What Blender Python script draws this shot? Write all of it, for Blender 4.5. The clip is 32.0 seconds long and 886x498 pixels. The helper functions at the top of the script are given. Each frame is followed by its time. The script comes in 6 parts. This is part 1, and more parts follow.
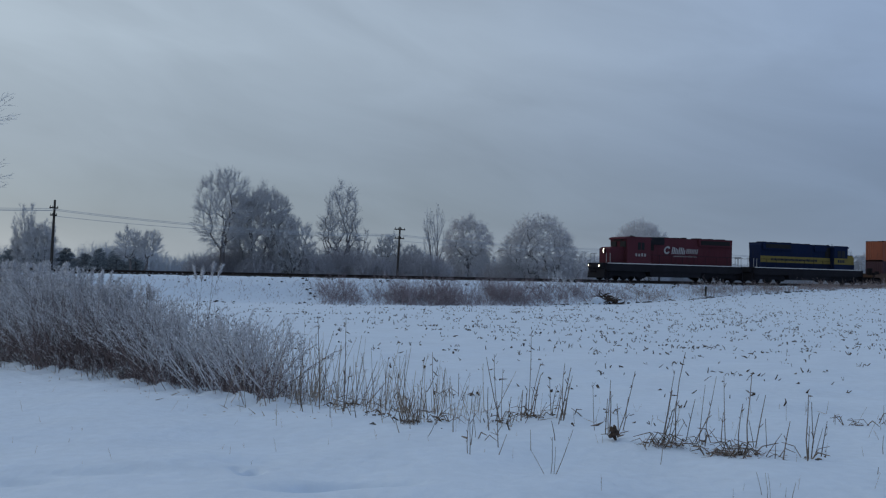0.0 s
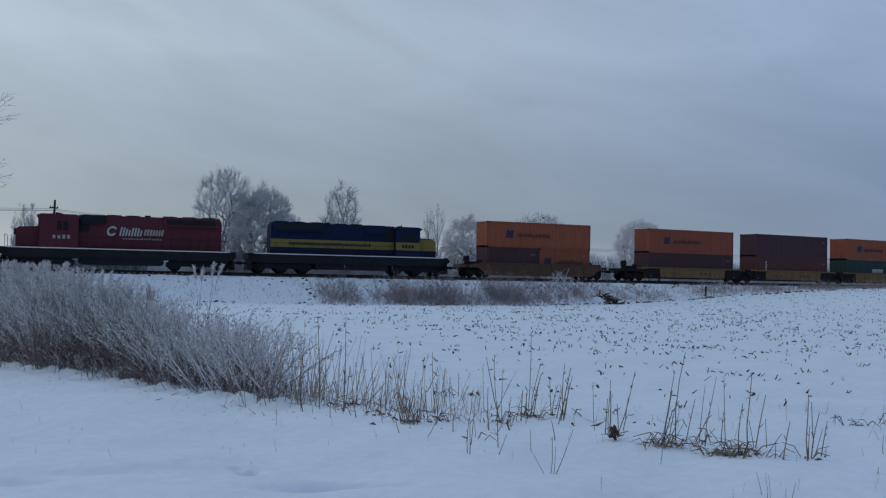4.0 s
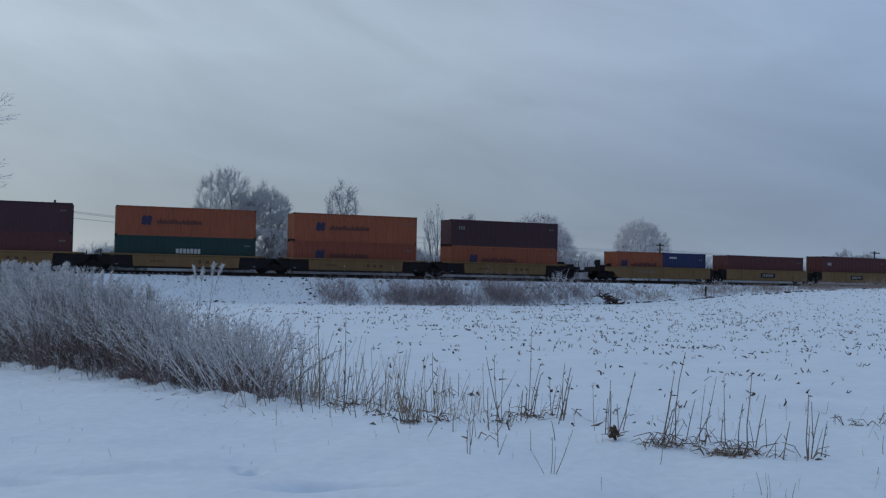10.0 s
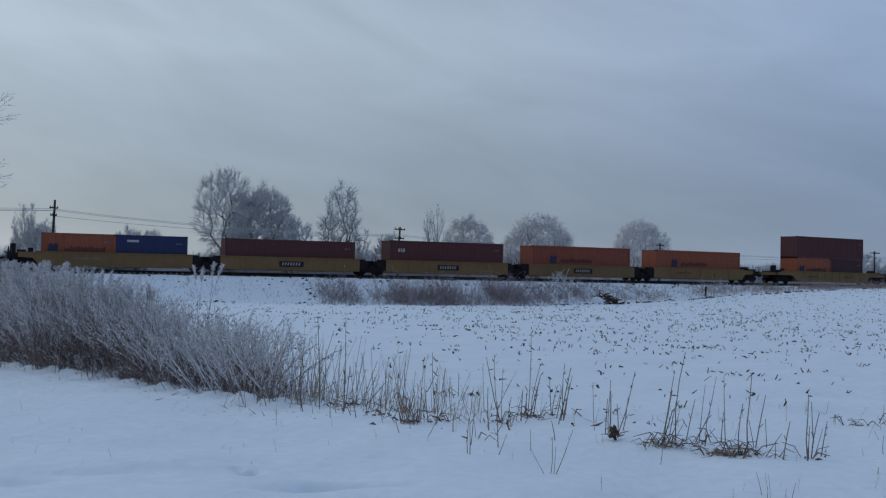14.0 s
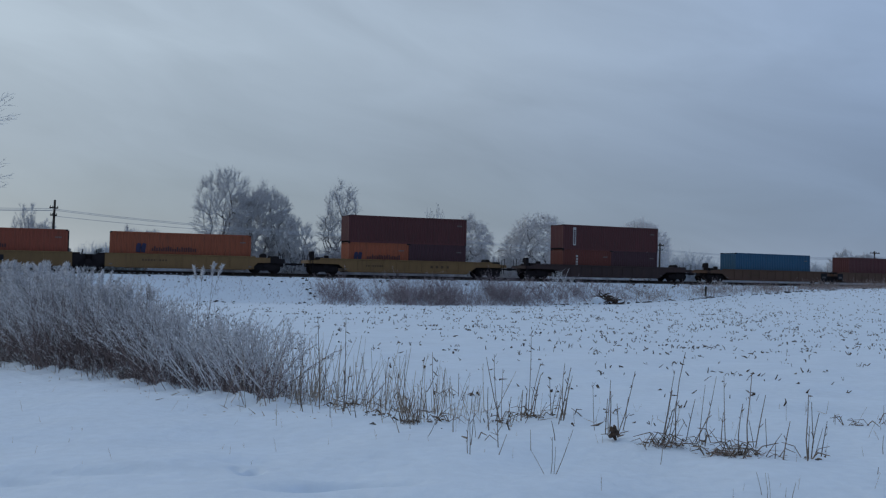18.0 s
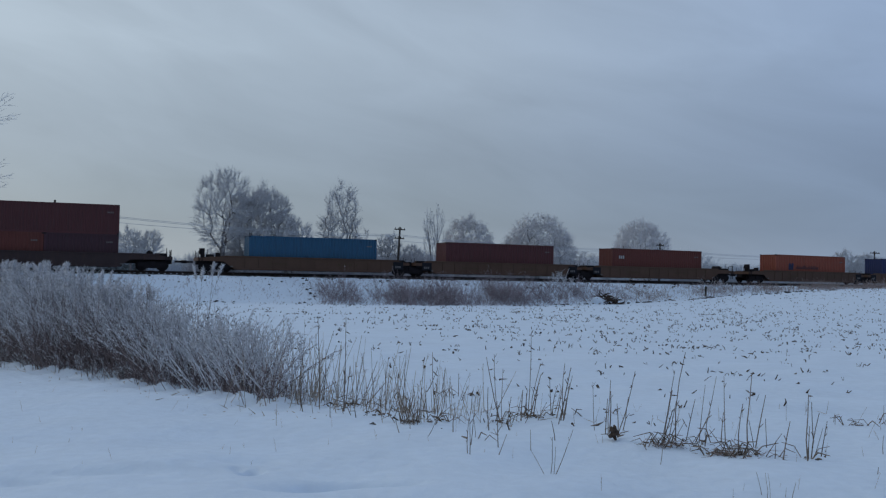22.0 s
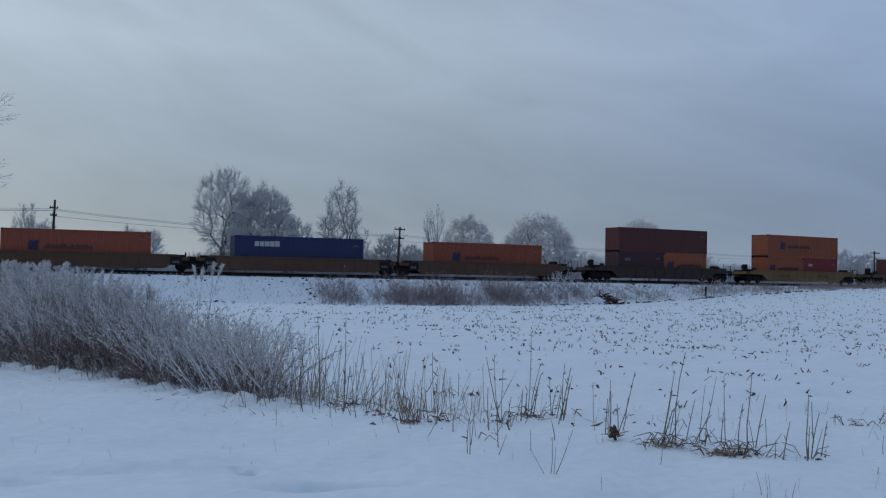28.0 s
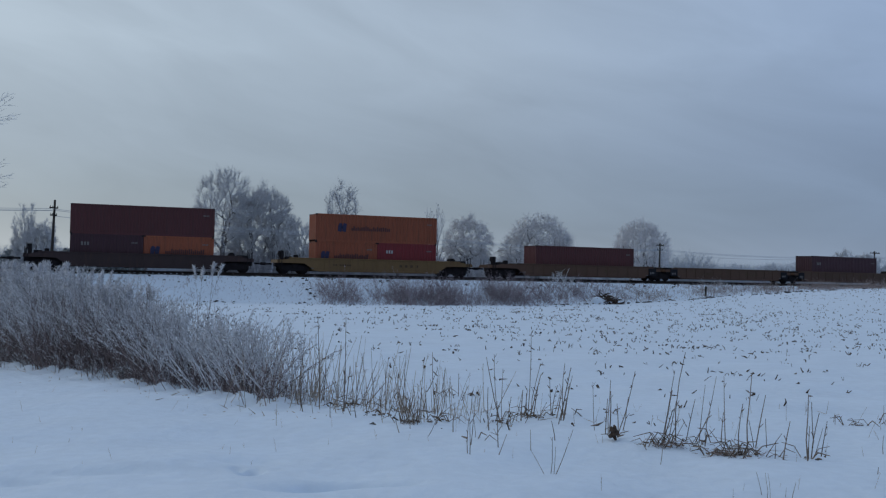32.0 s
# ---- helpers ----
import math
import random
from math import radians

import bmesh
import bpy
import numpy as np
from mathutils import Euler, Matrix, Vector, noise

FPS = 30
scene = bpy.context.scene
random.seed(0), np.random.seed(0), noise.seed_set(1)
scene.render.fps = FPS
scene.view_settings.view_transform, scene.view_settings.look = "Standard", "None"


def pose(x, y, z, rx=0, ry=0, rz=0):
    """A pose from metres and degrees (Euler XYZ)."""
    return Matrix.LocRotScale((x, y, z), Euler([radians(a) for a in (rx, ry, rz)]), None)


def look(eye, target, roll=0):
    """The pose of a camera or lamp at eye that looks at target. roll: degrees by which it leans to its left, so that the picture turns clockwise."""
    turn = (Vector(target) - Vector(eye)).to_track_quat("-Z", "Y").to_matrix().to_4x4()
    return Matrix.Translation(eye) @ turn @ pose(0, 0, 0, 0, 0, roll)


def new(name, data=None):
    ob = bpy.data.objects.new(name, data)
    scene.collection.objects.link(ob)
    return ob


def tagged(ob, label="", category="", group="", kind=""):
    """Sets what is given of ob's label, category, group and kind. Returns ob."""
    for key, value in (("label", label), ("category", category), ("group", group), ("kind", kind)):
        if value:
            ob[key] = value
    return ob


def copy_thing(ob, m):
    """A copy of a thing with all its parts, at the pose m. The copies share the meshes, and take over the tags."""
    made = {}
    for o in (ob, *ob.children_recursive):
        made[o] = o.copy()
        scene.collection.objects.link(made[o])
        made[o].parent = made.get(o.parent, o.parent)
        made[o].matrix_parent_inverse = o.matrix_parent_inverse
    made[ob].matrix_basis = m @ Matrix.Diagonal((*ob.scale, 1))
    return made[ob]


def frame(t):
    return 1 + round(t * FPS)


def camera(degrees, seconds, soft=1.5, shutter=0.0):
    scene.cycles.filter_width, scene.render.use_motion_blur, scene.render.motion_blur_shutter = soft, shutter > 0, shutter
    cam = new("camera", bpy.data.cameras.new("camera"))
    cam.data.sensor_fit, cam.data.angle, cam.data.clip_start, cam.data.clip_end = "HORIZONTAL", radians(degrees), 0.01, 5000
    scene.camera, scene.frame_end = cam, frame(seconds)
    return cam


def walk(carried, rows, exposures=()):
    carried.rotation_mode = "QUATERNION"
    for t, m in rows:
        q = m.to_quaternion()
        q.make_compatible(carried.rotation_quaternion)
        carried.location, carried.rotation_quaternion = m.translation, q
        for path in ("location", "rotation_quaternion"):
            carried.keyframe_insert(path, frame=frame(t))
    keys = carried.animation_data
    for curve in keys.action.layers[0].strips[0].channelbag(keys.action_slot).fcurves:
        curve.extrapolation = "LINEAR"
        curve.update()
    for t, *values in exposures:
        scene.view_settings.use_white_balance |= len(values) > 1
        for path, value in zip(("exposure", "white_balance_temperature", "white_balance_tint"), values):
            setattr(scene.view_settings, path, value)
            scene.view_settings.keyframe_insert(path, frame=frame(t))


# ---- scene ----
from mathutils import geometry

# ---- camera: on a tripod at eye height, still for the whole clip ----
EYE = 1.6
cam = camera(48.27, 32.0, soft=1.25)
STAND = pose(0, 0, EYE, 90 + 1.5905, 0, 0) @ pose(0, 0, 0, 0, 0, 1.1517)
walk(cam, [(0.0, STAND), (32.0, STAND)], ((0.0, 0.0), (1.0, 0.0), (3.0, 0.08), (6.0, 0.13), (12.0, 0.11), (19.0, 0.09), (25.0, 0.08), (32.0, 0.10)))

# ---- light: a high winter overcast, brighter to the left, dim bluish day ----
SKY_TURN, SKY_HIGH = radians(-62), radians(16)
sun_data = bpy.data.lights.new("sun", "SUN")
sun_data.energy, sun_data.angle, sun_data.color = 0.22, radians(25), (1.0, 0.95, 0.88)
sun = new("sun", sun_data)
sun.matrix_world = look((-60, 32, 30), (0, 0, 0))
scene.view_settings.exposure = 0.0

world = bpy.data.worlds.new("winter_sky")
scene.world = world
world.use_nodes = True


def build_world():
    nt = world.node_tree
    nt.nodes.clear()
    N, Lk = nt.nodes.new, nt.links.new
    out, bg = N("ShaderNodeOutputWorld"), N("ShaderNodeBackground")
    tc, sep = N("ShaderNodeTexCoord"), N("ShaderNodeSeparateXYZ")
    Lk(tc.outputs["Generated"], sep.inputs[0])
    # overcast: pale near the horizon, darker band, lighter high up
    ramp = N("ShaderNodeValToRGB")
    el = ramp.color_ramp.elements
    el[0].position, el[0].color = 0.0, (0.264, 0.334, 0.424, 1)
    el[1].position, el[1].color = 1.0, (0.416, 0.520, 0.667, 1)
    for pos, col in ((0.02, (0.249, 0.317, 0.412, 1)), (0.05, (0.206, 0.266, 0.357, 1)), (0.12, (0.245, 0.306, 0.405, 1)), (0.22, (0.344, 0.422, 0.534, 1))):
        e = el.new(pos)
        e.color = col
    Lk(sep.outputs["Z"], ramp.inputs[0])
    # brighter, less blue towards the left; bluer to the right
    side = N("ShaderNodeMapRange")
    side.inputs["From Min"].default_value, side.inputs["From Max"].default_value = -0.45, 0.5
    Lk(sep.outputs["X"], side.inputs["Value"])
    tint = N("ShaderNodeValToRGB")
    te = tint.color_ramp.elements
    te[0].position, te[0].color = 0.0, (1.28, 1.25, 1.15, 1)
    te[1].position, te[1].color = 1.0, (0.785, 0.88, 1.055, 1)
    mid = te.new(0.5)
    mid.color = (1.0, 1.0, 0.985, 1)
    Lk(side.outputs[0], tint.inputs[0])
    mul = N("ShaderNodeMix")
    mul.data_type, mul.blend_type = "RGBA", "MULTIPLY"
    mul.inputs["Factor"].default_value = 1.0
    Lk(ramp.outputs[0], mul.inputs["A"])
    Lk(tint.outputs[0], mul.inputs["B"])
    # streaks of cloud, drawn out along the sky
    mp = N("ShaderNodeMapping")
    mp.vector_type = "TEXTURE"
    mp.inputs["Rotation"].default_value = (0.0, radians(14), 0.0)
    mp.inputs["Scale"].default_value = (0.32, 0.32, 0.085)
    Lk(tc.outputs["Generated"], mp.inputs["Vector"])
    n1 = N("ShaderNodeTexNoise")
    n1.inputs["Scale"].default_value, n1.inputs["Detail"].default_value, n1.inputs["Roughness"].default_value = 1.6, 5.0, 0.52
    n1.inputs["Distortion"].default_value = 0.5
    Lk(mp.outputs[0], n1.inputs["Vector"])
    mr = N("ShaderNodeMapRange")
    mr.inputs["From Min"].default_value, mr.inputs["From Max"].default_value = 0.32, 0.72
    mr.inputs["To Min"].default_value, mr.inputs["To Max"].default_value = 0.94, 1.1
    Lk(n1.outputs["Fac"], mr.inputs["Value"])
    mul2 = N("ShaderNodeVectorMath")
    mul2.operation = "SCALE"
    Lk(mul.outputs["Result"], mul2.inputs[0])
    Lk(mr.outputs[0], mul2.inputs["Scale"])
    # the cloud is thickest behind the viewer, away from the low sun
    back = N("ShaderNodeMapRange")
    back.inputs["From Min"].default_value, back.inputs["From Max"].default_value = -0.6, 0.75
    back.inputs["To Min"].default_value, back.inputs["To Max"].default_value = 0.54, 0.84
    Lk(sep.outputs["Y"], back.inputs["Value"])
    dim = N("ShaderNodeVectorMath")
    dim.operation = "SCALE"
    Lk(mul2.outputs[0], dim.inputs[0])
    Lk(back.outputs[0], dim.inputs["Scale"])
    mul2 = dim
    # the clear sky above the cloud adds a little blue
    sky = N("ShaderNodeTexSky")
    sky.sky_type, sky.sun_disc = "NISHITA", False
    sky.sun_elevation, sky.sun_rotation = SKY_HIGH, SKY_TURN
    thin = N("ShaderNodeVectorMath")
    thin.operation = "SCALE"
    thin.inputs["Scale"].default_value = 0.012
    Lk(sky.outputs[0], thin.inputs[0])
    add = N("ShaderNodeVectorMath")
    add.operation = "ADD"
    Lk(mul2.outputs[0], add.inputs[0])
    Lk(thin.outputs[0], add.inputs[1])
    Lk(add.outputs[0], bg.inputs["Color"])
    bg.inputs["Strength"].default_value = 1.0
    Lk(bg.outputs[0], out.inputs[0])


build_world()

# ---- materials ----
def material(name, color, rough=0.8, metal=0.0, vary=0.15, scale=4.0, fine=40.0, bump=0.0, stain=None, stain_amount=0.0, spec=0.3, stretch=(1, 1, 1), random_value=0.0, island=0.0):
    m = bpy.data.materials.new(name)
    m.use_nodes = True
    nt = m.node_tree
    N, Lk = nt.nodes.new, nt.links.new
    b = nt.nodes["Principled BSDF"]
    b.inputs["Roughness"].default_value, b.inputs["Metallic"].default_value = rough, metal
    b.inputs["Specular IOR Level"].default_value = spec
    tc, mp = N("ShaderNodeTexCoord"), N("ShaderNodeMapping")
    mp.inputs["Scale"].default_value = stretch
    Lk(tc.outputs["Object"], mp.inputs[0])
    big, small = N("ShaderNodeTexNoise"), N("ShaderNodeTexNoise")
    big.inputs["Scale"].default_value, big.inputs["Detail"].default_value = scale, 4.0
    small.inputs["Scale"].default_value, small.inputs["Detail"].default_value = fine, 3.0
    Lk(mp.outputs[0], big.inputs["Vector"])
    Lk(mp.outputs[0], small.inputs["Vector"])
    add = N("ShaderNodeMath")
    add.operation = "ADD"
    Lk(big.outputs["Fac"], add.inputs[0])
    Lk(small.outputs["Fac"], add.inputs[1])
    mr = N("ShaderNodeMapRange")
    mr.inputs["From Min"].default_value, mr.inputs["From Max"].default_value = 0.6, 1.4
    mr.inputs["To Min"].default_value, mr.inputs["To Max"].default_value = 1 - vary, 1 + vary
    Lk(add.outputs[0], mr.inputs["Value"])
    value = mr.outputs[0]
    for amount, node, socket in ((random_value, "ShaderNodeObjectInfo", "Random"), (island, "ShaderNodeNewGeometry", "Random Per Island")):
        if amount:
            src, r2, mm = N(node), N("ShaderNodeMapRange"), N("ShaderNodeMath")
            r2.inputs["To Min"].default_value, r2.inputs["To Max"].default_value = 1 - amount, 1 + amount
            Lk(src.outputs[socket], r2.inputs["Value"])
            mm.operation = "MULTIPLY"
            Lk(value, mm.inputs[0])
            Lk(r2.outputs[0], mm.inputs[1])
            value = mm.outputs[0]
    sc = N("ShaderNodeVectorMath")
    sc.operation = "SCALE"
    sc.inputs[0].default_value = color
    Lk(value, sc.inputs["Scale"])
    colour = sc.outputs[0]
    if stain:
        sm, sn, sr, mx = N("ShaderNodeMapping"), N("ShaderNodeTexNoise"), N("ShaderNodeMapRange"), N("ShaderNodeMix")
        sm.inputs["Scale"].default_value = (2.2, 2.2, 0.35)
        Lk(tc.outputs["Object"], sm.inputs[0])
        sn.inputs["Scale"].default_value, sn.inputs["Detail"].default_value, sn.inputs["Roughness"].default_value = 2.0, 6.0, 0.65
        Lk(sm.outputs[0], sn.inputs["Vector"])
        sr.inputs["From Min"].default_value, sr.inputs["From Max"].default_value = 0.5, 0.78
        sr.inputs["To Max"].default_value = stain_amount
        Lk(sn.outputs["Fac"], sr.inputs["Value"])
        mx.data_type = "RGBA"
        Lk(sr.outputs[0], mx.inputs["Factor"])
        Lk(colour, mx.inputs["A"])
        mx.inputs["B"].default_value = (*stain, 1)
        colour = mx.outputs["Result"]
    Lk(colour, b.inputs["Base Color"])
    if bump:
        bp = N("ShaderNodeBump")
        bp.inputs["Strength"].default_value, bp.inputs["Distance"].default_value = 0.6, bump
        Lk(add.outputs[0], bp.inputs["Height"])
        Lk(bp.outputs[0], b.inputs["Normal"])
    return m


def glow(name, color, strength):
    m = bpy.data.materials.new(name)
    m.use_nodes = True
    b = m.node_tree.nodes["Principled BSDF"]
    b.inputs["Base Color"].default_value = (*color, 1)
    b.inputs["Emission Color"].default_value, b.inputs["Emission Strength"].default_value = (*color, 1), strength
    return m


RUST, GRIME = (0.09, 0.045, 0.03), (0.04, 0.036, 0.034)
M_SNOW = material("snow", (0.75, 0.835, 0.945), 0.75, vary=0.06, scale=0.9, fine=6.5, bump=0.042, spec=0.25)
M_STRAW = material("dry_stalk", (0.40, 0.33, 0.27), 0.9, vary=0.25, island=0.45)
M_STUBBLE = material("corn_stubble", (0.12, 0.093, 0.075), 0.9, vary=0.3, island=0.5)
M_LITTER = material("broken_dry_litter", (0.19, 0.145, 0.11), 0.9, vary=0.3, island=0.5)
M_GRASS = material("frosted_grass", (0.36, 0.29, 0.275), 0.9, vary=0.2, island=0.35)
M_REED = material("brown_weed_stem", (0.235, 0.185, 0.185), 0.95, vary=0.2, island=0.45)
M_RIME = material("rime_on_weeds", (0.64, 0.64, 0.68), 0.9, vary=0.15, island=0.35)
M_STALK = material("brown_weed_stalk", (0.2, 0.155, 0.125), 0.95, vary=0.3, scale=9.0, fine=60.0, random_value=0.35)
M_SEED = material("dried_seed_head", (0.075, 0.052, 0.042), 0.95, vary=0.35, scale=30, fine=90, bump=0.01)
M_FROST = material("hoar_frost", (0.82, 0.84, 0.88), 0.85, vary=0.12, island=0.25)
M_SHRUB = material("frosted_shrub", (0.36, 0.305, 0.33), 0.9, vary=0.25, island=0.4)
M_BARK = material("bark", (0.15, 0.138, 0.142), 0.95, vary=0.3, scale=2, fine=14, bump=0.02)
M_TWIG = material("frosted_twig", (0.56, 0.57, 0.61), 0.9, vary=0.15, island=0.35)
# paler and bluer than the near twigs: distance haze is mixed into the colour
M_TWIG_FAR = material("frosted_wood_in_haze", (0.52, 0.56, 0.63), 0.95, vary=0.12, scale=0.3, island=0.2)
M_TWIG_PALE = material("thickly_frosted_twig", (0.72, 0.71, 0.74), 0.9, vary=0.15, island=0.3)
M_BRUSH = material("frosted_brushwood", (0.41, 0.41, 0.455), 0.95, vary=0.15, scale=0.4, island=0.3)
M_NEEDLE = material("frosted_needles", (0.28, 0.315, 0.345), 0.9, vary=0.3, island=0.45)
M_POLE = material("creosoted_wood", (0.045, 0.038, 0.034), 0.9, vary=0.25, stretch=(8, 8, 0.6))
M_WIRE = material("weathered_wire", (0.42, 0.45, 0.5), 0.6, 0.4)
M_RAIL = material("rusty_rail_steel", (0.045, 0.035, 0.032), 0.6, 0.6, vary=0.3)
M_TIE = material("dark_timber_tie", (0.04, 0.034, 0.03), 0.95, vary=0.3, random_value=0.3)
M_BALLAST = material("ballast_stone", (0.05, 0.048, 0.05), 0.95, vary=0.4, scale=3, fine=16, bump=0.05)

M_ORANGE = material("orange_container_paint", (0.262, 0.072, 0.036), 0.55, vary=0.14, scale=0.5, stain=RUST, stain_amount=0.65, random_value=0.12)
M_ORANGE_RED = material("faded_red_orange_paint", (0.245, 0.062, 0.038), 0.6, vary=0.14, scale=0.5, stain=RUST, stain_amount=0.6, random_value=0.1)
M_MAROON = material("maroon_container_paint", (0.09, 0.026, 0.029), 0.55, vary=0.12, scale=0.5, stain=GRIME, stain_amount=0.4, random_value=0.1)
M_DARK_MAROON = material("dark_maroon_paint", (0.056, 0.022, 0.031), 0.55, vary=0.12, scale=0.5, stain=GRIME, stain_amount=0.4, random_value=0.12)
M_BROWN_RED = material("brown_red_paint", (0.12, 0.032, 0.026), 0.6, vary=0.14, scale=0.5, stain=RUST, stain_amount=0.4, random_value=0.1)
M_RED = material("red_container_paint", (0.18, 0.022, 0.028), 0.55, vary=0.12, scale=0.5, stain=GRIME, stain_amount=0.3)
M_GREEN = material("dark_green_paint", (0.01, 0.038, 0.036), 0.55, vary=0.12, scale=0.5, stain=GRIME, stain_amount=0.3)
M_TEAL = material("teal_blue_paint", (0.022, 0.09, 0.17), 0.55, vary=0.12, scale=0.5, stain=GRIME, stain_amount=0.35)
M_NAVY = material("navy_blue_paint", (0.016, 0.026, 0.095), 0.5, vary=0.1, scale=0.5, stain=GRIME, stain_amount=0.3)
M_BADGE = material("blue_badge_paint", (0.026, 0.026, 0.07), 0.6, vary=0.1)
M_LETTER_DARK = material("dark_blue_lettering", (0.06, 0.028, 0.034), 0.6, vary=0.15)
M_WHITE = material("white_paint", (0.4, 0.4, 0.41), 0.6, vary=0.1, stain=GRIME, stain_amount=0.3)
M_FAINT = material("faded_white_paint", (0.16, 0.15, 0.15), 0.7, vary=0.2)
M_YELLOW = material("dirty_yellow_paint", (0.175, 0.105, 0.045), 0.6, vary=0.18, scale=0.7, stain=RUST, stain_amount=0.6, random_value=0.1)
M_OCHRE = material("grimy_ochre_paint", (0.09, 0.049, 0.033), 0.65, vary=0.2, scale=0.7, stain=RUST, stain_amount=0.65, random_value=0.1)
M_MARK = material("worn_dark_marking", (0.085, 0.052, 0.03), 0.7, vary=0.2)
M_BROWN = material("dark_brown_paint", (0.04, 0.024, 0.025), 0.65, vary=0.2, scale=0.7, stain=RUST, stain_amount=0.5)
M_STEEL = material("black_running_gear", (0.021, 0.018, 0.021), 0.85, spec=0.1, vary=0.3, scale=2)
M_LOCO_RED = material("engine_red_paint", (0.098, 0.031, 0.041), 0.75, spec=0.04, vary=0.12, scale=0.5, stain=GRIME, stain_amount=0.45)
M_LOCO_BLUE = material("engine_blue_paint", (0.011, 0.02, 0.055), 0.75, spec=0.04, vary=0.12, scale=0.5, stain=GRIME, stain_amount=0.45)
M_LOCO_YELLOW = material("engine_yellow_paint", (0.22, 0.172, 0.055), 0.75, spec=0.04, vary=0.12, scale=0.6, stain=GRIME, stain_amount=0.4)
M_BLACK = material("black_engine_paint", (0.021, 0.021, 0.027), 0.85, spec=0.1, vary=0.3, scale=1, stain=(0.016, 0.015, 0.014), stain_amount=0.4)
M_GRILLE = material("dark_grille", (0.018, 0.018, 0.02), 0.8, 0.3, vary=0.3)
M_GLASS = material("dark_cab_glass", (0.012, 0.014, 0.018), 0.35, vary=0.05, spec=0.15)
M_STRIPE = material("white_reflective_stripe", (0.72, 0.70, 0.70), 0.6, vary=0.12, stain=GRIME, stain_amount=0.3)
M_DULL = material("dulled_white_lettering", (0.30, 0.28, 0.28), 0.7, vary=0.2)
M_LAMP = glow("headlight_glow", (1.0, 0.88, 0.66), 11.0)


# ---- mesh helpers ----
def part(name, bm, mat, parent=None, label="", smooth=False):
    me = bpy.data.meshes.new(name)
    bm.to_mesh(me)
    bm.free()
    me.materials.append(mat)
    if smooth:
        me.polygons.foreach_set("use_smooth", [True] * len(me.polygons))
    ob = new(name, me)
    ob.parent = parent
    if label:
        ob["label"] = label
    if name in ("lettering", "marking", "ladder"):
        ob["kind"] = "stuff"
    return ob


def twin(ob, m, parent=None):
    """Another object on the same mesh, under the same parent unless one is given."""
    o = ob.copy()
    scene.collection.objects.link(o)
    o.parent = parent or ob.parent
    o.matrix_basis = m
    return o


def box(bm, x0, x1, y0, y1, z0, z1, bevel=0.0):
    q = bmesh.ops.create_cube(bm, size=1.0, matrix=Matrix.Translation(((x0 + x1) / 2, (y0 + y1) / 2, (z0 + z1) / 2)) @ Matrix.Diagonal((x1 - x0, y1 - y0, z1 - z0, 1)))
    if bevel:
        es = list({e for v in q["verts"] for e in v.link_edges})
        bmesh.ops.bevel(bm, geom=es, offset=bevel, segments=1, affect="EDGES")
    return bm


def rod(bm, a, b, r0, r1=None, seg=8):
    a, b = Vector(a), Vector(b)
    d = b - a
    m = Matrix.Translation((a + b) / 2) @ d.to_track_quat("Z", "Y").to_matrix().to_4x4()
    bmesh.ops.create_cone(bm, cap_ends=True, segments=seg, radius1=r0, radius2=r0 if r1 is None else r1, depth=d.length, matrix=m)
    return bm


def prism(bm, outline, y0, y1):
    """A plate whose outline lies in x and z, from y0 to y1."""
    a = [bm.verts.new((x, y0, z)) for x, z in outline]
    b = [bm.verts.new((x, y1, z)) for x, z in outline]
    bm.faces.new(a)
    bm.faces.new(list(reversed(b)))
    n = len(a)
    for i in range(n):
        bm.faces.new((a[i], b[i], b[(i + 1) % n], a[(i + 1) % n]))
    bmesh.ops.recalc_face_normals(bm, faces=bm.faces)
    return bm


def B():
    return bmesh.new()


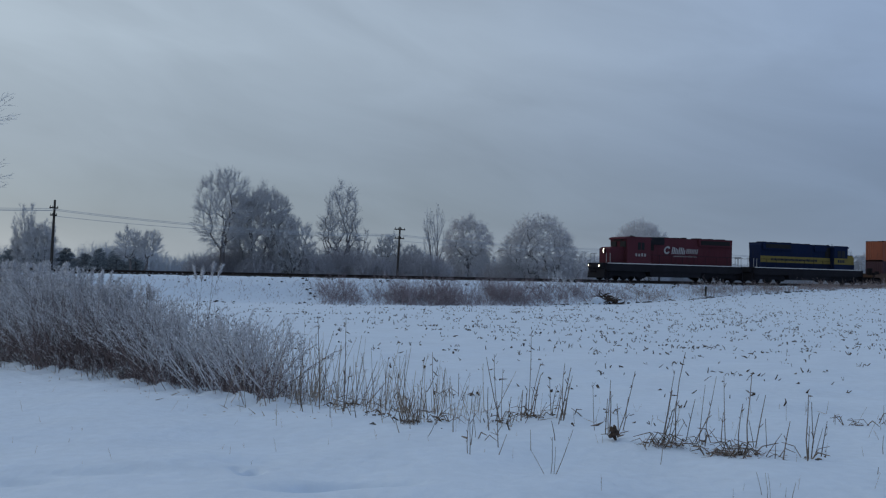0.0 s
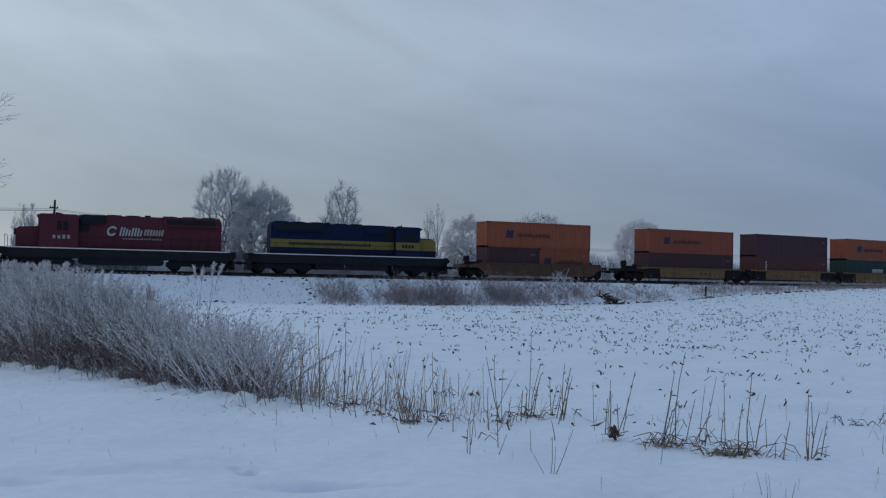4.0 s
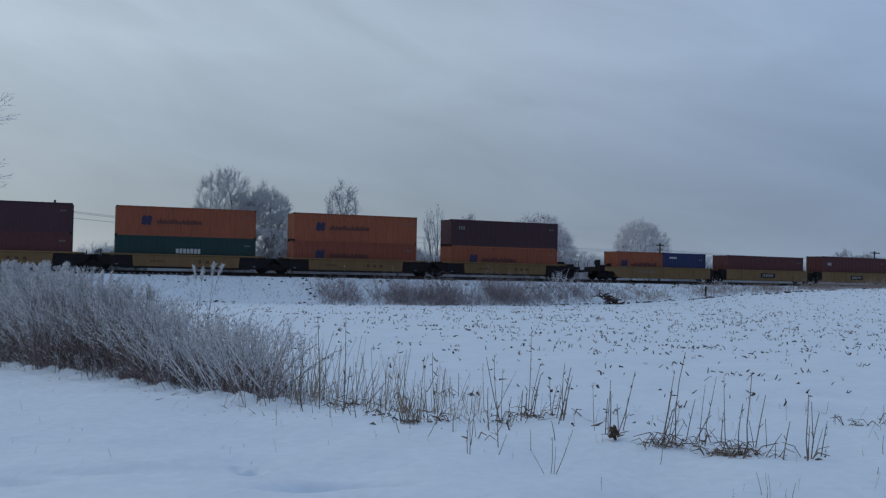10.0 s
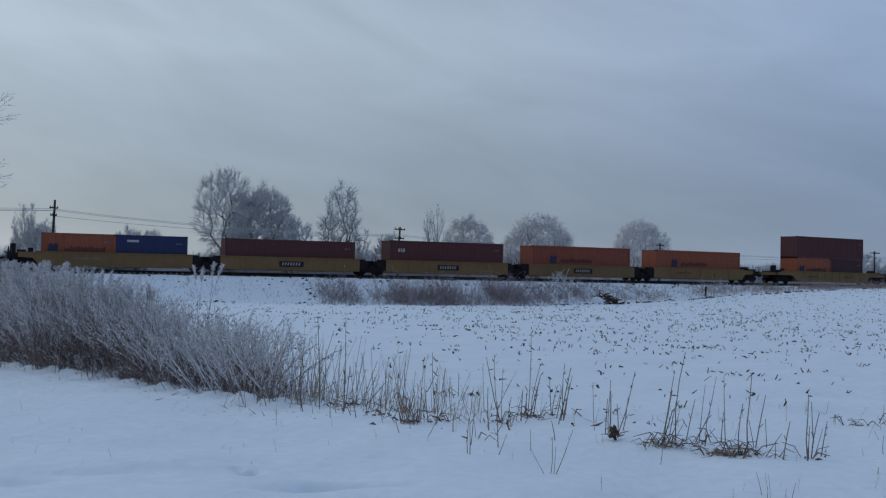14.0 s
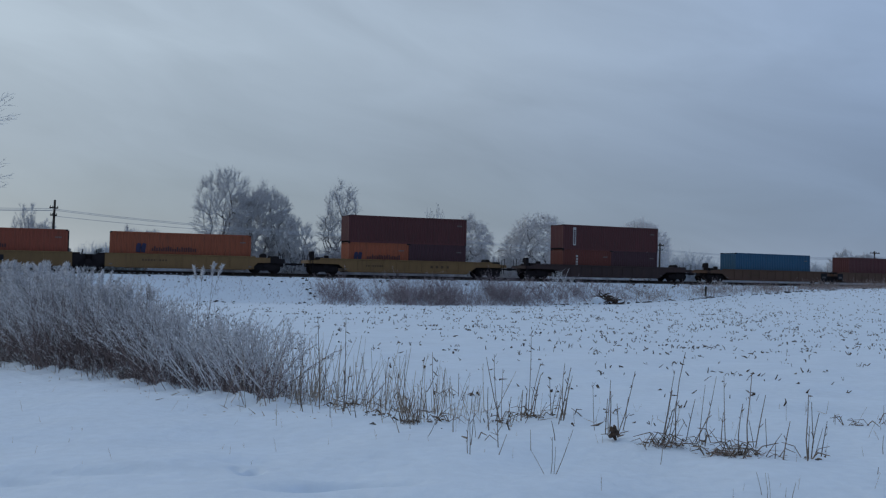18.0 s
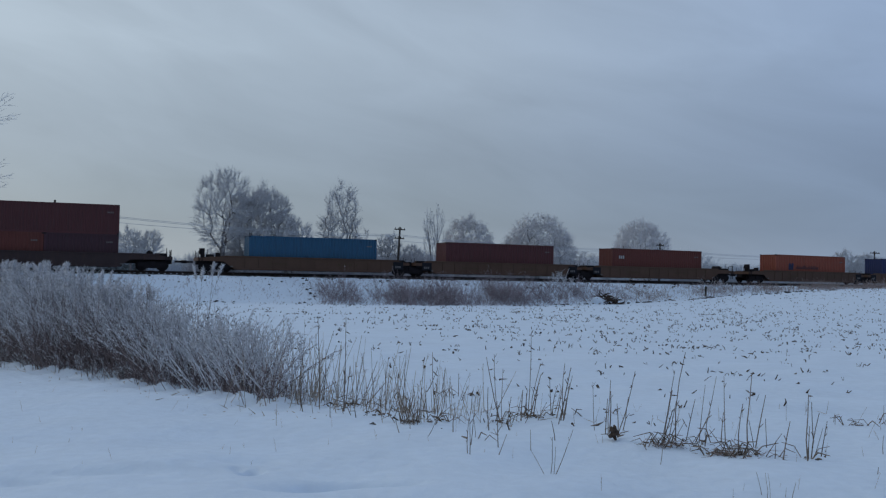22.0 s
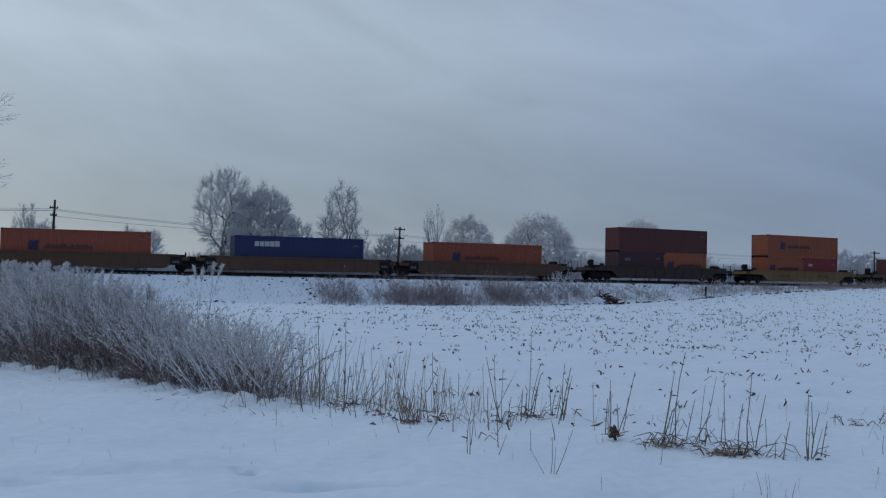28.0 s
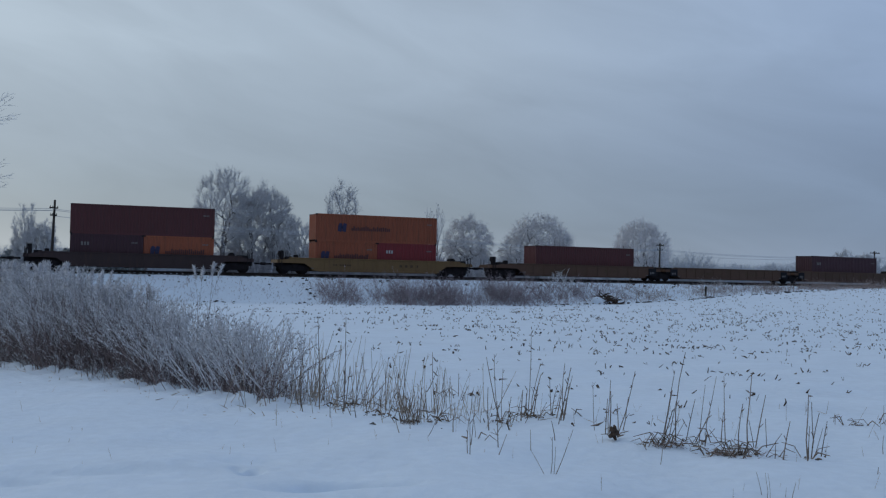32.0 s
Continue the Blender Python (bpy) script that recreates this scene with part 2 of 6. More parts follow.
class Sticks:
    """Collects many thin tapered sticks and turns them into one mesh."""

    def __init__(self):
        self.a, self.b, self.r0, self.r1 = [], [], [], []
        self.tips = []

    def add(self, a, b, r0, r1):
        self.a.append(a), self.b.append(b), self.r0.append(r0), self.r1.append(r1)

    def spike(self, a, b, r):
        """A thin stick that runs out to a point."""
        self.tips.append((a, b, r))

    def mesh(self, name, mat, sides=3):
        a, b = np.array(self.a, float), np.array(self.b, float)
        r0, r1 = np.array(self.r0), np.array(self.r1)
        d = b - a
        d /= np.linalg.norm(d, axis=1)[:, None] + 1e-9
        ref = np.where(np.abs(d[:, 2:3]) > 0.8, np.array([[1.0, 0.2, 0]]), np.array([[0.1, 0.2, 1.0]]))
        u = np.cross(d, ref)
        u /= np.linalg.norm(u, axis=1)[:, None] + 1e-9
        w = np.cross(d, u)
        n, k = len(a), sides
        vs = np.empty((n, 2 * k, 3))
        for i in range(k):
            t = 2 * math.pi * i / k
            off = math.cos(t) * u + math.sin(t) * w
            vs[:, i] = a + off * r0[:, None]
            vs[:, k + i] = b + off * r1[:, None]
        face = np.array([[i, (i + 1) % k, k + (i + 1) % k, k + i] for i in range(k)])
        idx = (np.arange(n)[:, None, None] * 2 * k + face[None]).reshape(-1, 4)
        co, corner, size = [vs.reshape(-1, 3)], [idx.reshape(-1)], [np.full(len(idx), 4)]
        if self.tips:
            a, b = np.array([t[0] for t in self.tips], float), np.array([t[1] for t in self.tips], float)
            r = np.array([t[2] for t in self.tips])[:, None]
            d = b - a
            d /= np.linalg.norm(d, axis=1)[:, None] + 1e-9
            ref = np.where(np.abs(d[:, 2:3]) > 0.8, np.array([[1.0, 0.2, 0]]), np.array([[0.1, 0.2, 1.0]]))
            u = np.cross(d, ref)
            u /= np.linalg.norm(u, axis=1)[:, None] + 1e-9
            w = np.cross(d, u)
            ts = np.stack([a + u * r, a + (-0.5 * u + 0.87 * w) * r, a + (-0.5 * u - 0.87 * w) * r, b], axis=1)
            tri = np.array([[0, 1, 3], [1, 2, 3], [2, 0, 3]])
            ti = (n * 2 * k + np.arange(len(a))[:, None, None] * 4 + tri[None]).reshape(-1, 3)
            co.append(ts.reshape(-1, 3)), corner.append(ti.reshape(-1)), size.append(np.full(len(ti), 3))
        co, corner, size = np.concatenate(co), np.concatenate(corner), np.concatenate(size)
        me = bpy.data.meshes.new(name)
        me.vertices.add(len(co))
        me.vertices.foreach_set("co", co.reshape(-1))
        me.loops.add(len(corner))
        me.loops.foreach_set("vertex_index", corner)
        me.polygons.add(len(size))
        me.polygons.foreach_set("loop_start", np.concatenate([[0], np.cumsum(size)[:-1]]))
        me.polygons.foreach_set("loop_total", size)
        me.update(calc_edges=True)
        me.validate()
        me.materials.append(mat)
        return me

# ---- the railway line: a long curve, away to the right ----
RAIL = 1.59
SPAN = np.arange(-520.0, 760.0, 0.5)
BEND = np.clip(SPAN, -70.0, 150.0)
TURN = 0.39986 + 0.0022297 * BEND + 3.5115e-6 * BEND**2
LINE_X, LINE_Y = np.cumsum(np.cos(TURN)) * 0.5, np.cumsum(np.sin(TURN)) * 0.5
LINE_X += -0.33 - np.interp(0, SPAN, LINE_X)
LINE_Y += 98.34 - np.interp(0, SPAN, LINE_Y)


def along(s, side=0.0, z=0.0):
    """The pose of a thing at s metres on the line; side is towards the far side."""
    x, y, h = np.interp(s, SPAN, LINE_X), np.interp(s, SPAN, LINE_Y), np.interp(s, SPAN, TURN)
    return pose(x - math.sin(h) * side, y + math.cos(h) * side, RAIL + z, 0, 0, math.degrees(h))


def from_line(x, y):
    """Nearest s and distance from the line (positive on the camera's side), for arrays."""
    sx, sy, ss, st = LINE_X[::4], LINE_Y[::4], SPAN[::4], TURN[::4]
    x, y = np.atleast_1d(x).astype(float), np.atleast_1d(y).astype(float)
    s, q = np.empty(len(x)), np.empty(len(x))
    for i in range(0, len(x), 4000):
        dx, dy = x[i:i + 4000, None] - sx, y[i:i + 4000, None] - sy
        k = np.argmin(dx * dx + dy * dy, axis=1)
        j = np.arange(len(k))
        s[i:i + 4000] = ss[k] + dx[j, k] * np.cos(st[k]) + dy[j, k] * np.sin(st[k])
        q[i:i + 4000] = dx[j, k] * np.sin(st[k]) - dy[j, k] * np.cos(st[k])
    return s, q


def smooth(t):
    t = np.clip(t, 0, 1)
    return t * t * (3 - 2 * t)


FOOT_S = (-120, -60, -30, -13, -4, 5, 15, 22, 30, 38, 47, 65, 90, 150)
FOOT_Z = (-0.9, -0.9, -0.9, -0.95, -1.05, -0.95, -0.73, -0.3, 0.2, 0.7, 1.12, 1.62, 1.75, 1.7)


def ground_z(x, y):
    """Height of the snow: level by the camera, a field that dips to the bank and rises to the right."""
    x, y = np.atleast_1d(x).astype(float), np.atleast_1d(y).astype(float)
    s, q = from_line(x, y)
    d = np.hypot(x, y)
    foot = np.interp(s, FOOT_S, FOOT_Z)
    fr = np.clip((d - 13) / np.maximum(d + np.maximum(q, 0) - 9 - 13, 4), 0, 1)
    field = foot * fr
    bed = RAIL - 0.33
    near = bed + (field - bed) * smooth((q - 2.4) / 6.8)
    far = bed + (0.1 - bed) * smooth((-q - 2.6) / 7.0)
    z = np.where(q > 0, near, far)
    # drifts and small humps, none on the bed
    calm = np.clip((np.abs(q) - 2.5) / 4, 0, 1)
    z = z + calm * (0.05 * np.sin(x * 0.31 + 1.3) * np.sin(y * 0.23 + 0.4) + 0.03 * np.sin(x * 0.9 + y * 0.35) * np.sin(y * 1.1 - x * 0.2))
    rough = np.exp(-(((q - 5.5) / 2.6) ** 2))
    z = z + rough * 0.11 * (np.sin(s * 1.9 + q * 0.8) * np.sin(q * 2.3 + s * 0.4) + 0.6 * np.sin(s * 4.7 - q * 1.7))
    near_by = np.clip(1 - d / 40, 0, 1)
    z = z + near_by * 0.03 * (np.sin(x * 2.3 + y * 0.9) + np.sin(y * 2.9 - x * 1.1) * 0.7 + np.sin(x * 5.1 - y * 2.2) * 0.3)
    # uneven little drifts where the tall grass meets the open snow
    edge = np.exp(-(((x + 5.0) * 0.661 + (y - 15.3) * 0.751 + 0.35) / 0.55) ** 2) * np.clip((-1.2 - x) / 1.0, 0, 1)
    z = z + edge * 0.06 * (np.sin(x * 8.3 + y * 2.0) * np.sin(y * 6.1 - x * 1.3) + 0.6 * np.sin(x * 17.0 + 1.0) * np.sin(y * 13.0))
    # old, half-filled footprints
    for px, py, rx, ry, dz in DENTS:
        z = z - dz * np.exp(-(((x - px) / rx) ** 2 + ((y - py) / ry) ** 2))
    return z


DENTS = ((-1.49, 7.9, 0.06, 0.1, 0.2), (-1.62, 8.02, 0.05, 0.08, 0.04), (-0.74, 7.45, 0.25, 0.11, 0.19), (-0.36, 7.4, 0.2, 0.09, 0.12), (-0.95, 7.38, 0.14, 0.09, 0.07), (-2.6, 7.75, 0.5, 0.13, 0.06), (-3.1, 7.5, 0.4, 0.1, 0.05), (-1.6, 8.4, 0.3, 0.15, 0.04), (-1.1, 7.25, 0.25, 0.12, 0.06))


def build_ground():
    r = [1.0]
    while r[-1] < 4000:
        g = r[-1]
        r.append(g * (1.04 if g < 5 else 1.0085 if g < 7.2 else 1.004 if g < 8.4 else 1.0085 if g < 11 else 1.015 if g < 70 else 1.0075 if g < 165 else 1.06))
    front = np.radians(np.arange(-36, 36.01, 0.24))
    rest = np.radians(np.arange(40, 321, 5.0))
    ang = np.concatenate([front, rest])
    r = np.array(r)
    A, Rr = np.meshgrid(ang, r)
    x, y = (np.sin(A) * Rr).ravel(), (np.cos(A) * Rr).ravel()
    z = ground_z(x, y)
    n = len(ang)
    verts = np.column_stack([x, y, z])
    i = np.arange(len(r) - 1)[:, None] * n + np.arange(n)[None]
    j = np.arange(len(r) - 1)[:, None] * n + (np.arange(n)[None] + 1) % n
    faces = np.stack([i, i + n, j + n, j], axis=-1).reshape(-1, 4)
    verts = np.vstack([verts, [[0, 0, 0]]])
    cap = [(len(verts) - 1, k, (k + 1) % n) for k in range(n)]
    me = bpy.data.meshes.new("ground")
    me.from_pydata(verts.tolist(), [], faces.tolist() + cap)
    me.polygons.foreach_set("use_smooth", [True] * len(me.polygons))
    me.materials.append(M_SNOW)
    tagged(new("ground", me), "snow-covered farm field with scattered corn stubble", "ground", kind="structure")


build_ground()


def sweep(name, profile, s0, s1, step, mat, parent):
    """A profile of (side, z) drawn along the line."""
    ss = np.arange(s0, s1 + step / 2, step)
    vs = []
    for s in ss:
        m = along(s)
        vs += [m @ Vector((0, a, b)) for a, b in profile]
    k = len(profile)
    fs = [(i * k + a, i * k + (a + 1) % k, (i + 1) * k + (a + 1) % k, (i + 1) * k + a) for i in range(len(ss) - 1) for a in range(k)]
    me = bpy.data.meshes.new(name)
    me.from_pydata([tuple(v) for v in vs], [], fs)
    me.materials.append(mat)
    ob = new(name, me)
    ob.parent = parent
    return ob


def build_track():
    track = tagged(new("railway_track"), "single railway track with dark rails on a snowy bank", "railway track", kind="structure")
    for side in (-0.7525, 0.7525):
        prof = [(side + a, b) for a, b in ((-0.07, -0.18), (0.07, -0.18), (0.07, -0.165), (0.012, -0.13), (0.012, -0.04), (0.036, -0.03), (0.036, 0.0), (-0.036, 0.0), (-0.036, -0.03), (-0.012, -0.04), (-0.012, -0.13), (-0.07, -0.165))]
        sweep("rail", prof, -480, 740, 4.0, M_RAIL, track)
    sweep("ballast_bed", [(-2.1, -0.6), (-1.75, -0.26), (1.75, -0.26), (2.1, -0.6)], -480, 740, 5.0, M_BALLAST, track)
    first = None
    for i in range(300):
        m = along(-62 + i * 0.52) @ pose(0, 0, -0.235, 0, 0, random.uniform(-1, 1))
        if first is None:
            first = part("tie", box(B(), -0.11, 0.11, -1.3, 1.3, -0.08, 0.055), M_TIE, track)
            first.matrix_basis = m
        else:
            twin(first, m)


build_track()

# ---- the train: x along the line to the rear, y to the far side, z from the rail head ----
TRAIN = []
WHEELS = []
MADE = {}


def corrugated(length, z0, z1, depth=0.036, period=0.28):
    """A side wall of trapezoid corrugations, its outside towards -y."""
    bm = B()
    n = int(round(length / period))
    p = length / n
    xs = []
    for i in range(n):
        a = -length / 2 + i * p
        xs += [(a, 0), (a + 0.28 * p, 0), (a + 0.5 * p, depth), (a + 0.78 * p, depth)]
    xs.append((length / 2, 0))
    lo = [bm.verts.new((x, y, z0)) for x, y in xs]
    hi = [bm.verts.new((x, y, z1)) for x, y in xs]
    for i in range(len(xs) - 1):
        bm.faces.new((lo[i], lo[i + 1], hi[i + 1], hi[i]))
    return bm


def bars(x0, x1, z0, z1, y, count, thin=0.012, gap=0.22, ragged=0.0, slant=0.0):
    """A row of plain upright bars that stands for lettering."""
    bm = B()
    w = (x1 - x0) / count
    rnd = random.Random(count * 7 + int(x0 * 100))
    for i in range(count):
        a = x0 + i * w
        h = z1 - (z1 - z0) * ragged * rnd.random()
        k = slant * (h - z0)
        prism(bm, [(a, z0), (a + w * (1 - gap), z0), (a + w * (1 - gap) + k, h), (a + k, h)], y - thin, y)
    return bm


def container(length, height, mat, label, style="plain"):
    key = (length, height, mat.name, style)
    if key in MADE:
        return copy_thing(MADE[key], Matrix())
    c = tagged(new("shipping_container"), label, "container", group="containers on the train")
    L, W, H = length / 2, 1.219, height
    wall = part("side_wall", corrugated(length - 0.28, 0.16, H - 0.1), mat, c)
    wall.matrix_basis = pose(0, -W + 0.02, 0)
    twin(wall, pose(0, W - 0.02, 0, 0, 0, 180))
    end = part("end_wall", corrugated(2 * W - 0.3, 0.16, H - 0.1), mat, c)
    end.matrix_basis = pose(-L + 0.02, 0, 0, 0, 0, -90)
    part("roof", box(B(), -L + 0.05, L - 0.05, -W + 0.05, W - 0.05, H - 0.06, H - 0.02), mat, c)
    part("floor", box(B(), -L + 0.05, L - 0.05, -W + 0.05, W - 0.05, 0.1, 0.16), M_STEEL, c)
    rail_top = part("top_rail", box(B(), -L + 0.15, L - 0.15, -0.04, 0.04, H - 0.115, H, 0.006), mat, c)
    rail_top.matrix_basis = pose(0, -W + 0.041, 0)
    twin(rail_top, pose(0, W - 0.041, 0))
    rail_low = part("bottom_rail", box(B(), -L + 0.15, L - 0.15, -0.035, 0.035, 0.0, 0.17, 0.006), mat, c)
    rail_low.matrix_basis = pose(0, -W + 0.036, 0)
    twin(rail_low, pose(0, W - 0.036, 0))
    post = part("corner_post", box(B(), -0.085, 0.085, -0.075, 0.075, 0.12, H - 0.12, 0.01), mat, c)
    post.matrix_basis = pose(-L + 0.087, -W + 0.077, 0)
    for sx, sy in ((-1, 1), (1, -1), (1, 1)):
        twin(post, pose(sx * (L - 0.087), sy * (W - 0.077), 0))
    cast = part("corner_casting", box(B(), -0.09, 0.09, -0.08, 0.08, -0.06, 0.06, 0.012), M_STEEL, c)
    cast.matrix_basis = pose(-L + 0.09, -W + 0.08, 0.06)
    for sx in (-1, 1):
        for sy in (-1, 1):
            for z in (0.06, H - 0.06):
                if (sx, sy, z) != (-1, -1, 0.06):
                    twin(cast, pose(sx * (L - 0.09), sy * (W - 0.08), z))
    door = part("door", box(B(), -0.025, 0.025, -0.56, 0.56, 0.18, H - 0.14, 0.01), mat, c)
    door.matrix_basis = pose(L - 0.06, -0.57, 0)
    bar = part("locking_bar", rod(B(), (0.05, -0.2, 0.2), (0.05, -0.2, H - 0.16), 0.018), M_STEEL, door)
    twin(bar, pose(0, 0.42, 0))
    door2 = twin(door, pose(L - 0.06, 0.57, 0))
    b2 = twin(bar, pose(0, 0, 0), door2)
    twin(b2, pose(0, 0.42, 0), door2)
    y = -W + 0.018
    if style == "badge":
        bx = -L + (2.15 if length > 7 else 0.55)
        s = 0.85 if length > 7 else 0.8
        bz = H * 0.52 if length > 7 else H * 0.5
        bm = B()
        for a, b in ((0.0, 0.42), (0.5, 0.92)):
            prism(bm, [(bx + a * s, bz - s * 0.42), (bx + b * s, bz - s * 0.5), (bx + (b + 0.12) * s, bz + s * 0.42), (bx + (a + 0.2) * s, bz + s * 0.5), (bx + (a + 0.04) * s, bz + s * 0.2)], y - 0.012, y)
        prism(bm, [(bx + 0.4 * s, bz - 0.1 * s), (bx + 0.6 * s, bz - 0.1 * s), (bx + 0.62 * s, bz + 0.12 * s), (bx + 0.42 * s, bz + 0.12 * s)], y - 0.012, y)
        part("badge", bm, M_BADGE, c, "blue badge on the side")
        part("lettering", bars(bx + s + 0.5, bx + s + (4.4 if length > 7 else 3.9), bz - 0.26, bz + 0.2, y, 20, ragged=0.5, gap=0.38), M_LETTER_DARK, c, "dark blue row of plain bars")
    elif style == "white_row":
        part("lettering", bars(-0.95, 1.25, H * 0.5 - 0.2, H * 0.5 + 0.25, y, 7, ragged=0.1), M_WHITE, c, "white row of plain bars")
    elif style == "white_corner":
        part("lettering", bars(-L + 1.85, -L + 4.2, H - 0.95, H - 0.4, y, 5, ragged=0.3, gap=0.12), M_WHITE, c, "white row of plain bars near a corner")
    elif style == "white_small":
        part("lettering", bars(-L + 0.9, -L + 1.65, H * 0.62, H * 0.62 + 0.36, y, 3, ragged=0.2, gap=0.35), M_FAINT if mat is M_DARK_MAROON else M_WHITE, c, "short row of plain bars")
    elif style == "white_upright":
        part("lettering", bars(0, 1.15, -0.13, 0.13, y, 4, ragged=0.3, gap=0.3), M_WHITE, c, "upright row of white bars").matrix_basis = pose(-L + 1.75, 0, 0.95, 0, -90, 0)
    elif style == "white_strip":
        part("sign_panel", box(B(), -L + 1.25, -L + 1.62, y - 0.012, y, 0.45, H - 0.28), M_WHITE, c, "upright white panel")
        part("lettering", bars(0, 1.5, -0.1, 0.1, y - 0.012, 7, gap=0.3), M_LETTER_DARK, c, "dark bars on the white panel").matrix_basis = pose(-L + 1.43, 0, 0.6, 0, -90, 0)
    elif style == "white_plate":
        part("sign_panel", box(B(), -L + 0.9, -L + 1.9, y - 0.012, y, H - 0.62, H - 0.42), M_WHITE, c, "small white plate")
    part("marking", bars(L - 1.0, L - 0.45, H - 0.75, H - 0.62, y, 4, gap=0.4), M_FAINT, c, "tiny pale marking")
    MADE[key] = c
    return c


def tube(inner, outer, length):
    """An open tube along x."""
    bm = B()
    n = 16
    rings = [[bm.verts.new((x, r * math.cos(2 * math.pi * i / n), r * math.sin(2 * math.pi * i / n))) for i in range(n)] for x, r in ((0, inner), (0, outer), (length, outer), (length, inner))]
    for a in range(4):
        p, q = rings[a], rings[(a + 1) % 4]
        for i in range(n):
            bm.faces.new((p[i], p[(i + 1) % n], q[(i + 1) % n], q[i]))
    bmesh.ops.recalc_face_normals(bm, faces=bm.faces)
    return bm


def wheelset(parent, x, r, mat=M_STEEL):
    bm = B()
    rod(bm, (0, -0.9, 0), (0, 0.9, 0), 0.08, seg=8)
    for s in (-1, 1):
        rod(bm, (0, s * 0.69, 0), (0, s * 0.82, 0), r, seg=24)
        rod(bm, (0, s * 0.66, 0), (0, s * 0.69, 0), r + 0.028, seg=24)
        rod(bm, (0, s * 0.82, 0), (0, s * 0.87, 0), r * 0.42, seg=12)
    w = part("wheelset", bm, mat, parent)
    w.matrix_basis = pose(x, 0, 0)
    WHEELS.append((w, x, r))
    return w


def bogie(parent, x, key="bogie"):
    r = 0.46
    b = part("bogie", box(B(), -0.25, 0.25, -1.15, 1.15, 0.02, 0.42, 0.03), M_STEEL, parent, "black two-axle bogie")
    b.matrix_basis = pose(x, 0, r)
    bm = B()
    prism(bm, [(-1.22, -0.1), (-1.22, 0.2), (-0.75, 0.28), (-0.45, 0.36), (0.45, 0.36), (0.75, 0.28), (1.22, 0.2), (1.22, -0.1), (0.95, -0.12), (0.5, -0.24), (-0.5, -0.24), (-0.95, -0.12)], -0.06, 0.06)
    f = part("side_frame", bm, M_STEEL, b)
    f.matrix_basis = pose(0, -0.99, 0)
    twin(f, pose(0, 0.99, 0))
    wheelset(b, -0.89, r)
    wheelset(b, 0.89, r)
    return b


def coupler(parent, x, sign):
    bm = B()
    box(bm, min(0, sign * 0.75), max(0, sign * 0.75), -0.09, 0.09, 0.78, 0.95, 0.02)
    box(bm, min(sign * 0.55, sign * 0.85), max(sign * 0.55, sign * 0.85), -0.16, 0.16, 0.72, 1.0, 0.04)
    part("coupler", bm, M_STEEL, parent).matrix_basis = pose(x - sign * 0.8, 0, 0)


